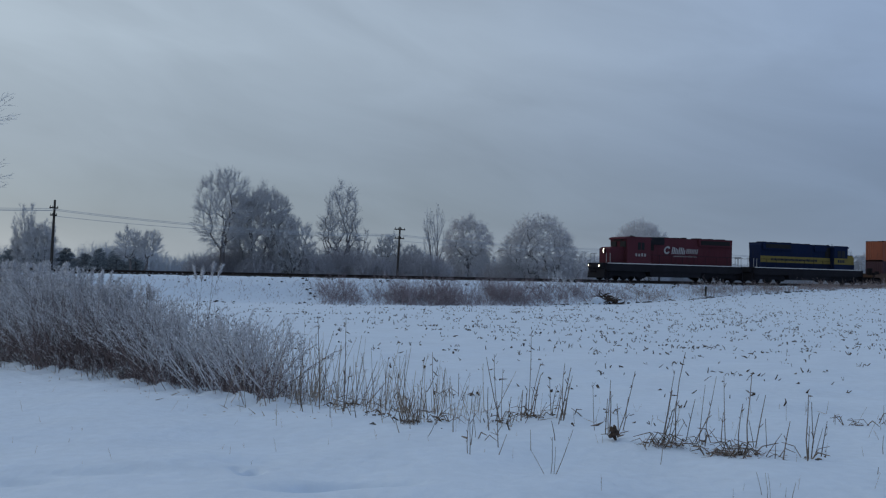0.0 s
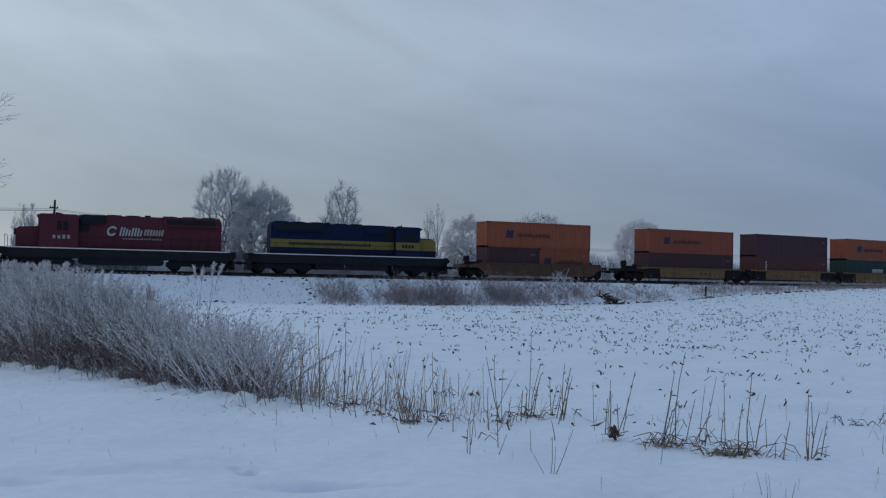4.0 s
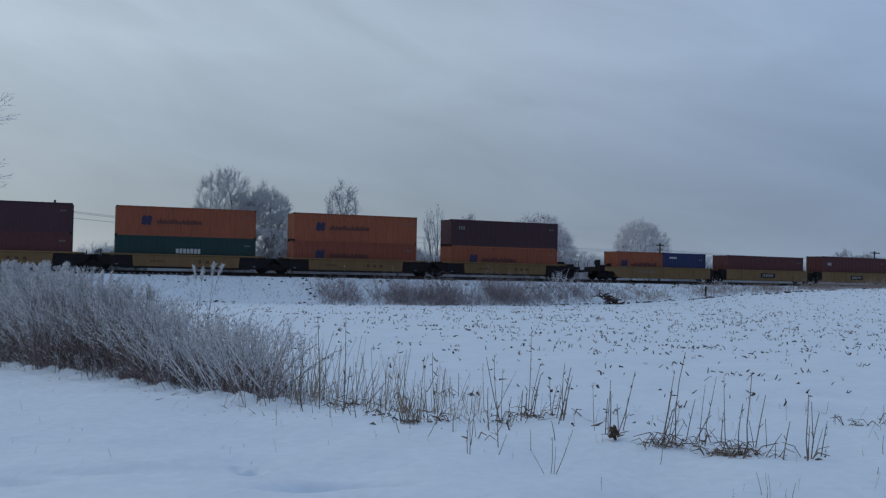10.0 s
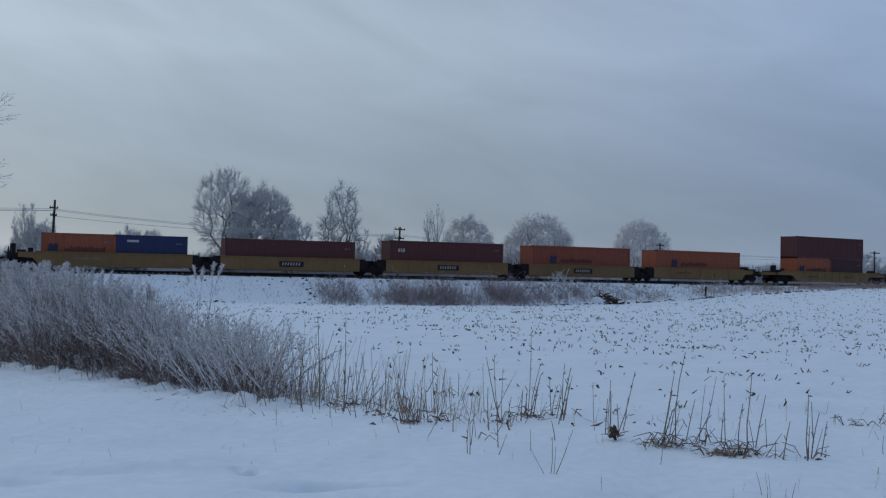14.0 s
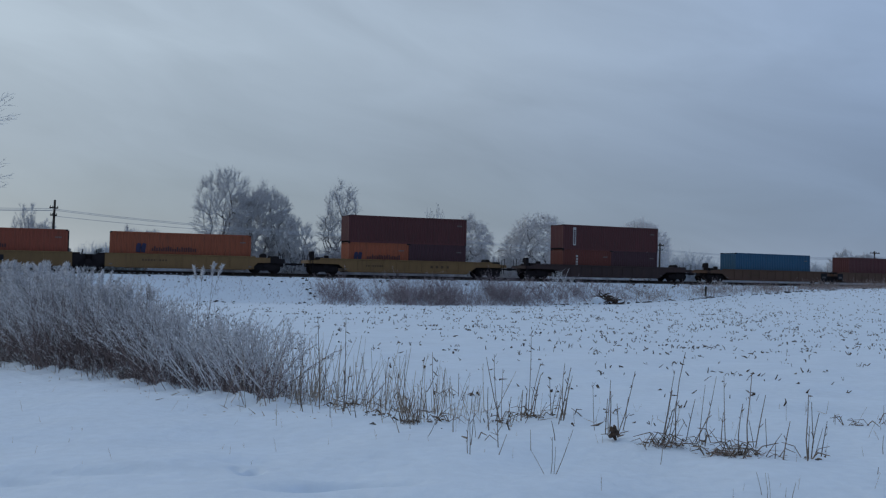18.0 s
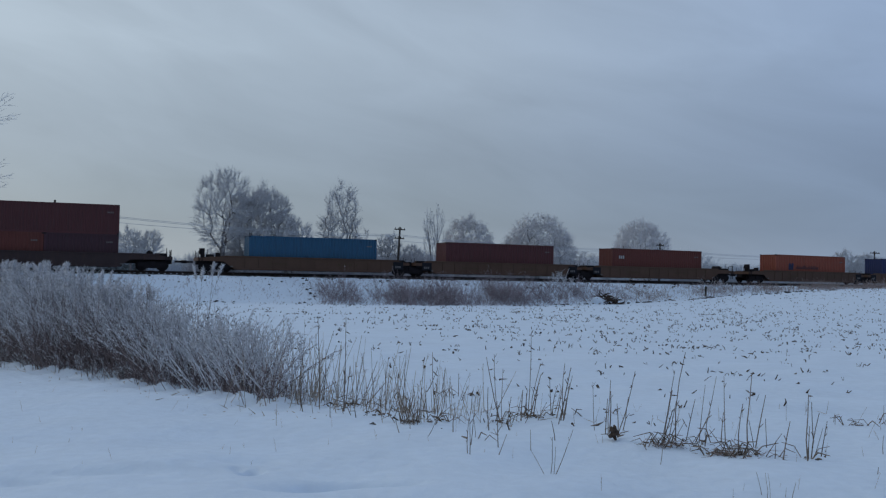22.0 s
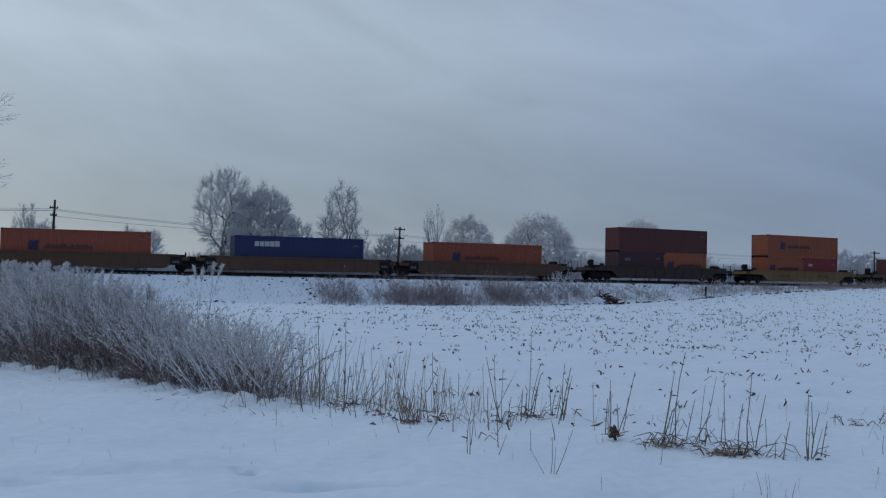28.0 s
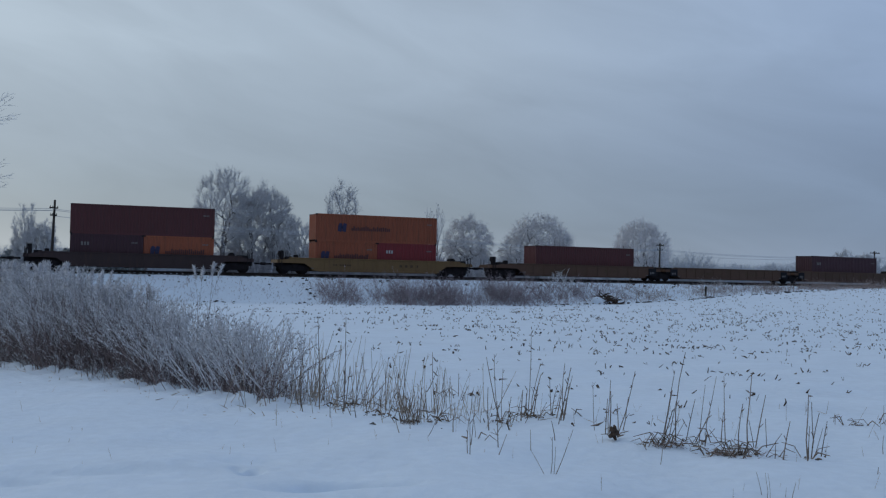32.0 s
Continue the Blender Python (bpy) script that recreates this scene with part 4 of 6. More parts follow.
def build_train():
    red = engine(M_LOCO_RED, M_LOCO_RED, "plain", "dark red six-axle diesel engine with white lettering bars, headlights lit")
    blue = engine(M_LOCO_BLUE, M_LOCO_YELLOW, "band", "blue six-axle diesel engine with a yellow band, cab to the rear")
    TRAIN.append((red, -201.56, 0.0, 0.0, 0))
    TRAIN.append((blue, -180.86, 0.0, 0.0, 180))

    def units(kind, paint, label, spots, head, tail):
        """Units of one articulated wagon whose middles lie at spots, from coupler head to coupler tail."""
        for i, s in enumerate(spots):
            first, last = i == 0, i == len(spots) - 1
            dl = s - head if first else (s - spots[i - 1]) / 2
            dr = tail - s if last else (spots[i + 1] - s) / 2
            w = well_car(kind, paint, dl, dr, "coupler" if first else "joint", "coupler" if last else "joint", label, sign=0 < i < 4)
            TRAIN.append((w, s, 0.0, 0.0, 0))

    yellow = "grimy yellow well wagon with black running gear"
    ochre = "dirty ochre-brown well wagon with deep ribbed sides"
    units("single", M_OCHRE, "grimy ochre single well wagon", [-160.75], -170.37, -151.6)
    units("low", M_YELLOW, "yellow articulated well wagon unit, ends blackened for shade", [-141.1, -125.5, -109.8, -94.2, -78.5], -151.6, -68.7)
    units("deep", M_YELLOW, "yellow deep-sided articulated well wagon unit", [-58.9, -43.5, -27.9, -12.5, 3.1], -68.7, 13.4)
    units("single", M_YELLOW, yellow, [24.4], 13.4, 35.9)
    units("single", M_BROWN, "dark brown well wagon with black running gear", [47.6], 35.9, 59.3)
    units("three", M_OCHRE, ochre, [71.0, 90.3, 109.7], 59.3, 121.5)
    units("three", M_OCHRE, ochre, [133.3, 152.7, 171.9], 121.5, 182.7)
    units("single", M_BROWN, "dark brown well wagon with black running gear", [193.5], 182.7, 204.2)
    units("single", M_YELLOW, yellow, [214.9], 204.2, 225.8)
    units("three", M_OCHRE, ochre, [238.1, 257.7, 277.2], 225.8, 288.9)

    FL, LOW, HIGH = 0.5, 2.591, 2.896
    orange, maroon = "orange corrugated steel container with a blue badge", "maroon corrugated steel container, weathered"
    dark = "dark maroon corrugated steel container, weathered"

    def load(s, z, length, height, mat, label, style="plain", dx=0.0):
        TRAIN.append((container(length, height, mat, label, style), s + dx, 0.0, z, 0))

    F, T = 12.192, 6.058
    UP = FL + LOW + 0.004
    # double stacks
    load(-160.75, FL, T, LOW, M_DARK_MAROON, "short dark maroon container under an orange one", dx=-3.036)
    load(-160.75, FL, T, LOW, M_ORANGE, "short orange container with a blue badge, under a long one", "badge", dx=3.036)
    load(-160.75, UP, F, LOW, M_ORANGE, orange, "badge")
    load(-141.1, FL, F, LOW, M_DARK_MAROON, dark)
    load(-141.1, UP, F, LOW, M_ORANGE_RED, "faded red-orange container with a blue badge", "badge")
    load(-125.5, FL, F, LOW, M_MAROON, "maroon container with an upright white marking", "white_upright")
    load(-125.5, UP, F, LOW, M_DARK_MAROON, dark)
    load(-109.8, FL, F, LOW, M_GREEN, "dark green container with white lettering bars", "white_row")
    load(-109.8, UP, F, LOW, M_ORANGE, orange, "badge")
    load(-94.2, FL, F, LOW, M_ORANGE_RED, "faded red-orange container with a blue badge", "badge")
    load(-94.2, UP, F, LOW, M_ORANGE, orange, "badge")
    load(-78.5, FL, F, LOW, M_ORANGE, orange, "badge")
    load(-78.5, UP, F, LOW, M_DARK_MAROON, dark, "white_small")
    # single level
    load(-58.9, FL, T, LOW, M_ORANGE, "short orange container with a blue badge", "badge", dx=-3.036)
    load(-58.9, FL, T, LOW, M_NAVY, "short navy blue container with a small white plate", "white_plate", dx=3.036)
    load(-43.5, FL, F, LOW, M_MAROON, maroon)
    load(-27.9, FL, F, HIGH, M_MAROON, maroon, "white_small")
    load(-12.5, FL, F, HIGH, M_ORANGE_RED, "faded red-orange container with a blue badge", "badge")
    load(3.1, FL, F, HIGH, M_ORANGE, orange, "badge")
    load(24.4, FL, T, LOW, M_ORANGE, "short orange container with a blue badge, under a long one", "badge", dx=-3.036)
    load(24.4, FL, T, LOW, M_DARK_MAROON, "short dark maroon container under a long one", dx=3.036)
    load(24.4, UP, F, LOW, M_MAROON, maroon)
    load(47.6, FL, T, LOW, M_BROWN_RED, "short brown-red container with an upright white marking", "white_upright", dx=-3.036)
    load(47.6, FL, T, LOW, M_DARK_MAROON, "short dark maroon container under a long one", dx=3.036)
    load(47.6, UP, F, LOW, M_MAROON, "maroon container with an upright white panel", "white_strip")
    load(71.0, FL, F, HIGH, M_TEAL, "teal-blue corrugated steel container")
    load(90.3, FL, F, HIGH, M_MAROON, maroon)
    load(109.7, FL, F, HIGH, M_BROWN_RED, "brown-red container with a short white marking", "white_small")
    load(133.3, FL, F, HIGH, M_ORANGE_RED, "faded red-orange container with a blue badge", "badge")
    load(152.7, FL, F, HIGH, M_NAVY, "navy blue container with white lettering bars at a corner", "white_corner")
    load(171.9, FL, F, HIGH, M_ORANGE_RED, "faded red-orange container with a blue badge", "badge")
    load(193.5, FL, T, LOW, M_DARK_MAROON, "short dark maroon container under a long one", "white_small", dx=-3.036)
    load(193.5, FL, T, LOW, M_ORANGE, "short orange container with a blue badge, under a long one", "badge", dx=3.036)
    load(193.5, UP, F, LOW, M_MAROON, maroon)
    load(214.9, FL, T, LOW, M_ORANGE, "short orange container with a blue badge, under a long one", "badge", dx=-3.036)
    load(214.9, FL, T, LOW, M_RED, "short red container with a short white marking", "white_small", dx=3.036)
    load(214.9, UP, F, LOW, M_ORANGE, orange, "badge")
    load(238.1, FL, F, HIGH, M_MAROON, "weathered dull maroon corrugated steel container")
    load(277.2, FL, F, HIGH, M_DARK_MAROON, dark, "white_small")


build_train()

# ---- trees, poles and woods beyond the line ----
def ground_at(x, y):
    return float(ground_z(x, y)[0])


def grow(wood, fine, rnd, a, d, length, r, level, plan):
    """One limb in gently bent steps, with its side limbs; the last level carries fine twigs."""
    kids, last, lift, wild, droop = plan["kids"], plan["levels"], plan["lift"], plan["wild"], plan["droop"]
    steps = 5 if level == 0 else 4 if level == 1 else 3
    if level == last:
        b = a + d * length * 0.55
        e = (d + Vector((rnd.gauss(0, 0.2), rnd.gauss(0, 0.2), rnd.gauss(0.05, 0.2) - droop))).normalized()
        c = b + e * length * 0.45
        fine.spike(a, b + d * length * 0.08, plan["thick"])
        fine.spike(b, c, plan["thick"] * 0.9)
        for _ in range(plan["twigs"]):
            k = rnd.random()
            q = a.lerp(b, 0.25 + 0.75 * k) if rnd.random() < 0.6 else b.lerp(c, k)
            f = (d + Vector((rnd.gauss(0, 0.5), rnd.gauss(0, 0.5), rnd.gauss(0.05, 0.4) - droop * 0.8))).normalized()
            fine.spike(q, q + f * length * rnd.uniform(0.3, 0.65), plan["thick"] * 0.85)
        return
    p, e = a, d.normalized()
    pts, dirs = [a], [e]
    for i in range(steps):
        p = p + e * length / steps
        pts.append(p)
        e = (e + Vector((rnd.gauss(0, wild), rnd.gauss(0, wild), lift * (1 if level < 2 else 0.5) - droop * 0.35 * (level > 1) * i))).normalized()
        dirs.append(e)
    taper = [r * (1 - 0.68 * i / steps) for i in range(steps + 1)]
    for i in range(steps):
        (wood if taper[i] > 0.045 else fine).add(pts[i], pts[i + 1], taper[i], taper[i + 1])
    n = kids[level]
    lo = plan["bare"] if level == 0 else 0.22
    turn = rnd.uniform(0, 6.283)
    for i in range(n):
        k = (lo + (1 - lo) * ((i + rnd.uniform(0.2, 0.9)) / n)) * steps * 0.999
        j = int(k)
        q, base = pts[j].lerp(pts[j + 1], k - j), dirs[j]
        turn += 2.4 + rnd.gauss(0, 0.3)
        u = base.orthogonal().normalized()
        u = Matrix.Rotation(turn, 3, base) @ u
        ang = plan["angle"] * rnd.uniform(0.7, 1.25) * (1.0 if level else 0.95)
        f = (base * math.cos(ang) + u * math.sin(ang)).normalized()
        rr = taper[j] * rnd.uniform(0.5, 0.68)
        ll = length * plan["ratio"] * (1.15 - 0.55 * (k / steps if level else k / steps * plan["taper"])) * rnd.uniform(0.75, 1.15)
        grow(wood, fine, rnd, q, f, ll, max(rr, 0.009), level + 1, plan)
    # the limb runs on into a shoot of its own
    grow(wood, fine, rnd, pts[-1], dirs[-1], length * 0.3, max(taper[-1] * 0.9, 0.009), max(level + 1, last - 1), plan)


def bare_tree(name, x, y, top, width, label, seed, stems=1, trunk=0.2, lean=0.0, thick=0.017, kids=(8, 6, 5), levels=3, angle=0.62, ratio=0.55, lift=0.07, wild=0.07, droop=0.0, bare=0.2, splay=0.3, twigs=4, taper=1.0, bark=M_BARK, twig=M_TWIG):
    """A frosted bare tree: limbs fork from the stems and end in a haze of fine twigs; the whole is brought to its height and width."""
    rnd = random.Random(seed)
    z = ground_at(x, y) - 0.1
    height = top - z
    tree = tagged(new(name), label, "tree", group="frosted trees beyond the railway")
    tree.matrix_basis = pose(x, y, z)
    wood, fine = Sticks(), Sticks()
    plan = dict(kids=kids, levels=levels, angle=angle, ratio=ratio, lift=lift, wild=wild, droop=droop, bare=bare, twigs=twigs, thick=thick, taper=taper)
    for i in range(stems):
        side = 0.0 if stems == 1 else i / (stems - 1) * 2 - 1
        d = Vector((side * splay + lean + rnd.gauss(0, 0.04), rnd.gauss(0, splay * 0.6 if stems > 1 else 0.03), 1)).normalized()
        grow(wood, fine, rnd, Vector((side * 0.02 * width, rnd.gauss(0, 0.15) * (stems > 1), 0)), d, height * 0.72 * (1 - 0.16 * abs(side)) * rnd.uniform(0.88, 1.05), trunk * (0.8 if stems > 1 else 1), 0, plan)
    tips = np.array([t[1] for t in fine.tips])
    zk = height / np.quantile(tips[:, 2], 0.996)
    x0, x1 = np.quantile(tips[:, 0], 0.01), np.quantile(tips[:, 0], 0.99)
    xk = width / (x1 - x0)
    yk = min(xk, width / (np.quantile(tips[:, 1], 0.99) - np.quantile(tips[:, 1], 0.01)))

    def fit(v):
        return (v[0] * xk, v[1] * yk, v[2] * zk)
    for st in (wood, fine):
        st.a, st.b = [fit(v) for v in st.a], [fit(v) for v in st.b]
        st.tips = [(fit(p), fit(q), r) for p, q, r in st.tips]
    for nm, st, mat, k in (("trunk", wood, bark, 6), ("crown", fine, twig, 3)):
        ob = new(nm, st.mesh(nm, mat, k))
        ob.parent = tree
    return tree


def dome_tree(name, x, y, top, width, label, seed, form="round", low=0.3, fork=0.2, stems=1, nodes=345, twigs=5, trunk=0.2, lean=0.0, thick=0.0165, bark=M_BARK, twig=M_TWIG):
    """A broad frosted tree: branches grow from the trunk to fill an uneven crown, and every joint carries fine twigs."""
    rnd = random.Random(seed)
    rng = np.random.default_rng(seed)
    z = ground_at(x, y) - 0.1
    height = top - z
    tree = tagged(new(name), label, "tree", group="frosted trees beyond the railway")
    tree.matrix_basis = pose(x, y, z)
    wood, fine = Sticks(), Sticks()
    mid, half, rx = height * (1 + low) / 2, height * (1 - low) / 2, width / 2
    inset = 0.025 * height
    # points that the branches reach for
    pts = []
    lumps = [(rng.uniform(2, 5), rng.uniform(0, 6.3)) for _ in range(3)]
    while len(pts) < nodes:
        v = rng.uniform(-1, 1, 3)
        n = np.linalg.norm(v)
        if n > 1 or n < 0.25 or rng.random() > n ** 1.2:
            continue
        az, el = math.atan2(v[1], v[0]), math.atan2(v[2], v[0])
        k = 0.94 + 0.05 * sum(math.sin(f * el + p + az) for f, p in lumps)
        px, py, pz = v[0] * (rx - inset) * k, v[1] * (rx - inset) * k, v[2] * (half - inset) * k
        zz = mid + pz
        pts.append((px + lean * zz, py, zz))
    start, par, path = [], [], []
    for st in range(stems):
        side = 0.0 if stems == 1 else (st / (stems - 1) - 0.5) * width * 0.36
        base = np.array((side * 0.45, rng.uniform(-0.3, 0.3) * (stems > 1), 0.0))
        tip = np.array((lean * height * fork + side, base[1] * 2.2, height * fork * rng.uniform(0.85, 1.2)))
        for i in range(5):
            start.append(base + (tip - base) * i / 4 + rng.normal(0, 0.04, 3) * (0 < i < 4))
            par.append(len(start) - 2 if i else -1)
            path.append(i / 4 * float(np.linalg.norm(tip - base)))
    P = np.array(start + pts)
    ns, total = len(start), len(P)
    par, path = np.array(par + [-1] * len(pts)), np.array(path + [0.0] * len(pts))
    metric = np.array((1.0, 1.0, 1.2) if form == "weep" else (1.15, 1.15, 1.0))
    live = np.zeros(total, bool)
    live[ns:] = True
    best, owner = np.full(total, 1e9), np.zeros(total, int)
    for j in range(ns):
        if j % 5 < 3:
            continue
        c = np.linalg.norm((P - P[j]) * metric, axis=1) + 0.42 * path[j]
        up = c < best
        best[up], owner[up] = c[up], j
    for _ in range(len(pts)):
        j = int(np.argmin(np.where(live, best, 1e9)))
        live[j] = False
        par[j] = owner[j]
        path[j] = path[par[j]] + float(np.linalg.norm((P[j] - P[par[j]]) * metric))
        c = np.linalg.norm((P - P[j]) * metric, axis=1) + 0.42 * path[j]
        up = (c < best) & live
        best[up], owner[up] = c[up], j
    # thickness: a branch carries all that grows from it
    load = np.full(total, 1.0)
    for j in sorted(range(total), key=lambda i: -path[i]):
        if par[j] >= 0:
            load[par[j]] += load[j]
    rad = 0.011 + trunk * (load / load.max()) ** 0.72 * 0.85
    core = Vector((lean * mid, 0, mid - half * 0.35))
    twigs = int(twigs * 1.6)
    for j in range(total):
        p1 = Vector(P[j])
        if par[j] >= 0:
            p0 = Vector(P[par[j]])
            d = p1 - p0
            m = (p0 + p1) / 2 + Vector((rnd.gauss(0, 0.06), rnd.gauss(0, 0.06), 0.05)) * d.length * (j >= ns)
            r0, r1 = min(rad[par[j]], rad[j] * 1.25), rad[j]
            box_ = wood if r1 > 0.04 else fine
            box_.add(p0, m, r0, (r0 + r1) / 2)
            box_.add(m, p1, (r0 + r1) / 2, r1)
        if j < ns:
            continue
        d = (d.normalized() if d.length > 0 else Vector((0, 0, 1)))
        out = (p1 - core).normalized()
        for _ in range(twigs):
            e = (d * 0.8 + out * 0.8 + Vector((rnd.gauss(0, 0.42), rnd.gauss(0, 0.42), rnd.gauss(0.15, 0.36)))).normalized()
            if form == "weep":
                e = (e + Vector((0, 0, -rnd.uniform(0.0, 1.0)))).normalized()
            ln = rnd.uniform(0.4, 1.0) * 0.13 * min(height, 10.5)
            q = p1 if rnd.random() < 0.5 else m.lerp(p1, rnd.random())
            h = q + e * ln * 0.5
            e2 = (e + Vector((rnd.gauss(0, 0.28), rnd.gauss(0, 0.28), rnd.gauss(0.05, 0.25) - (0.6 if form == "weep" else 0)))).normalized()
            fine.spike(q, h + e * ln * 0.1, thick)
            fine.spike(h, h + e2 * ln * 0.55, thick * 0.9)
            for f in (q.lerp(h, 0.35), q.lerp(h, 0.7), h, h + e2 * ln * 0.25):
                e3 = (e + Vector((rnd.gauss(0, 0.6), rnd.gauss(0, 0.6), rnd.gauss(0, 0.5) - (0.5 if form == "weep" else 0)))).normalized()
                fine.spike(f, f + e3 * ln * rnd.uniform(0.25, 0.5), thick * 0.8)
    for nm, st, mat, k in (("trunk", wood, bark, 6), ("crown", fine, twig, 3)):
        ob = new(nm, st.mesh(nm, mat, k))
        ob.parent = tree
    return tree


def fan_tree(name, x, y, top, width, label, seed, limbs=40, spread=1.1, fork=0.12, low=0.0, lean=0.0, trunk=0.2, thick=0.021, subs=24, twigs=10, rise=0.22, rough=0.12, bark=M_BARK, twig=M_TWIG):
    """A frosted tree whose many limbs fan out from low on the trunk to an uneven, rounded crown."""
    rnd = random.Random(seed)
    z = ground_at(x, y) - 0.1
    height = top - z
    tree = tagged(new(name), label, "tree", group="frosted trees beyond the railway")
    tree.matrix_basis = pose(x, y, z)
    wood, fine = Sticks(), Sticks()
    up = Vector((0, 0, 1))
    head = Vector((lean * height * fork, 0, height * fork))
    bend = head * 0.5 + Vector((rnd.gauss(0, 0.05), 0, 0))
    wood.add(Vector((0, 0, 0)), bend, trunk, trunk * 0.9)
    wood.add(bend, head, trunk * 0.9, trunk * 0.8)
    rx, mid = width / 2 * 0.95, height * (1 + low) / 2
    rz = height * (1 - low) / 2 * 0.98

    def reach(o, d):
        """How far the crown's edge lies from o along d."""
        q = Vector(((o.x - lean * height * fork) / rx, o.y / rx, (o.z - mid) / rz))
        e = Vector((d.x / rx, d.y / rx, d.z / rz))
        a, b, c = e.dot(e), q.dot(e), q.dot(q) - 1
        return (-b + math.sqrt(max(b * b - a * c, 0.01))) / a

    for i in range(limbs):
        th = spread * ((i + rnd.random()) / limbs) ** 0.6
        az = i * 2.39996 + rnd.gauss(0, 0.25)
        d = Vector((math.sin(th) * math.cos(az), math.sin(th) * math.sin(az), math.cos(th)))
        o = head * rnd.uniform(0.75, 1.0)
        far = reach(o, d) * rnd.uniform(1 - rough, 1.02)
        side = Vector((rnd.gauss(0, 1), rnd.gauss(0, 1), 0)) * 0.03 * far
        pts = [o + d * far * t + up * rise * far * th * t * (t - 1) + side * math.sin(t * 5 + i) for t in (0, 0.2, 0.4, 0.6, 0.8, 1.0)]
        r = trunk * 0.95 * (far / height) * (2.2 / math.sqrt(limbs)) + 0.012
        for k in range(5):
            r0, r1 = r * (1 - 0.19 * k), r * (0.81 - 0.19 * k)
            (wood if r0 > 0.045 else fine).add(pts[k], pts[k + 1], r0, r1)
        for j in range(subs):
            t = 0.2 + 0.79 * ((j + rnd.random()) / subs) ** 0.8
            k = min(int(t * 5), 4)
            q = pts[k].lerp(pts[k + 1], t * 5 - k)
            w = ((pts[k + 1] - pts[k]).normalized() + Vector((rnd.gauss(0, 0.42), rnd.gauss(0, 0.42), rnd.gauss(0.12, 0.3)))).normalized()
            ln = min(far * (0.34 * (1 - t) + 0.12) * rnd.uniform(0.7, 1.25), max(reach(q, w), 0.3))
            e = (w + Vector((rnd.gauss(0, 0.2), rnd.gauss(0, 0.2), 0.1))).normalized()
            m, b = q + w * ln * 0.5, q + w * ln * 0.5 + e * ln * 0.5
            fine.add(q, m, max(r * (0.55 - 0.4 * t), 0.012), 0.012)
            fine.spike(m, b, 0.013)
            for _ in range(twigs):
                u = rnd.random()
                g = q.lerp(m, u * 2) if u < 0.5 else m.lerp(b, u * 2 - 1)
                f = (e * 0.9 + Vector((rnd.gauss(0, 0.55), rnd.gauss(0, 0.55), rnd.gauss(0.1, 0.45)))).normalized()
                fine.spike(g, g + f * rnd.uniform(0.35, 1.0) * 0.062 * min(height, 11), thick)
    for nm, st, mat, k in (("trunk", wood, bark, 6), ("crown", fine, twig, 3)):
        ob = new(nm, st.mesh(nm, mat, k))
        ob.parent = tree
    return tree


def conifer(x, y, height, width, seed):
    rnd = random.Random(seed)
    tree = tagged(new("conifer"), "dark evergreen conifer dusted with frost", "tree", group="conifers beyond the railway")
    tree.matrix_basis = pose(x, y, ground_at(x, y) - 0.1)
    wood, fine = Sticks(), Sticks()
    wood.add(Vector((0, 0, 0)), Vector((0, 0, height)), 0.14, 0.02)
    tiers = 17
    for i in range(tiers):
        t = i / tiers
        zz = height * (0.04 + 0.93 * t)
        reach = width / 2 * (1 - t ** 1.6) ** 0.8 * rnd.uniform(0.85, 1.1) + 0.1
        for k in range(13):
            a = rnd.uniform(0, 6.283)
            d = Vector((math.cos(a), math.sin(a), rnd.uniform(0.0, 0.45)))
            p0, p1 = Vector((0, 0, zz)), Vector((0, 0, zz)) + d * reach * rnd.uniform(0.75, 1.1)
            fine.add(p0, p1, 0.03, 0.015)
            for _ in range(18):
                q = p0.lerp(p1, rnd.uniform(0.15, 1))
                e = Vector((rnd.gauss(0, 1), rnd.gauss(0, 1), rnd.gauss(0.3, 0.5))).normalized() * rnd.uniform(0.1, 0.26) + d * 0.1
                fine.spike(q, q + e, 0.05)
    for nm, st, mat, k in (("trunk", wood, M_BARK, 6), ("crown", fine, M_NEEDLE, 3)):
        ob = new(nm, st.mesh(nm, mat, k))
        ob.parent = tree


def thicket(name, spots, label, mat, seed, density, thick=0.03, category="bushes", fan=0.5, twigs=5):
    """Brushwood in one mesh: spots are (x, y, width, height)."""
    rnd = random.Random(seed)
    st = Sticks()
    for x, y, w, h in spots:
        z = ground_at(x, y)
        for _ in range(int(density * w)):
            px, py = x + rnd.uniform(-w / 2, w / 2), y + rnd.gauss(0, w * 0.16)
            edge = 1 - (abs(px - x) / (w / 2)) ** 2 * 0.55
            hh = h * edge * rnd.uniform(0.55, 1.0)
            a = Vector((px, py, z - 0.05))
            d = Vector((rnd.gauss(0, fan * 0.45) + (px - x) / w * fan, rnd.gauss(0, fan * 0.45), 1)).normalized()
            m = a + d * hh * 0.55
            b = m + (d + Vector((rnd.gauss(0, 0.25), rnd.gauss(0, 0.25), 0))).normalized() * hh * 0.45
            st.add(a, m, thick * 1.3, thick)
            st.add(m, b, thick, thick * 0.5)
            for _ in range(twigs):
                q = m.lerp(b, rnd.random()) if rnd.random() < 0.7 else a.lerp(m, rnd.uniform(0.3, 1))
                e = (d * 0.6 + Vector((rnd.gauss(0, 0.6), rnd.gauss(0, 0.6), rnd.gauss(0, 0.4)))).normalized()
                st.spike(q, q + e * hh * rnd.uniform(0.12, 0.3), thick)
    return tagged(new(name, st.mesh(name, mat)), label, category, kind="stuff")


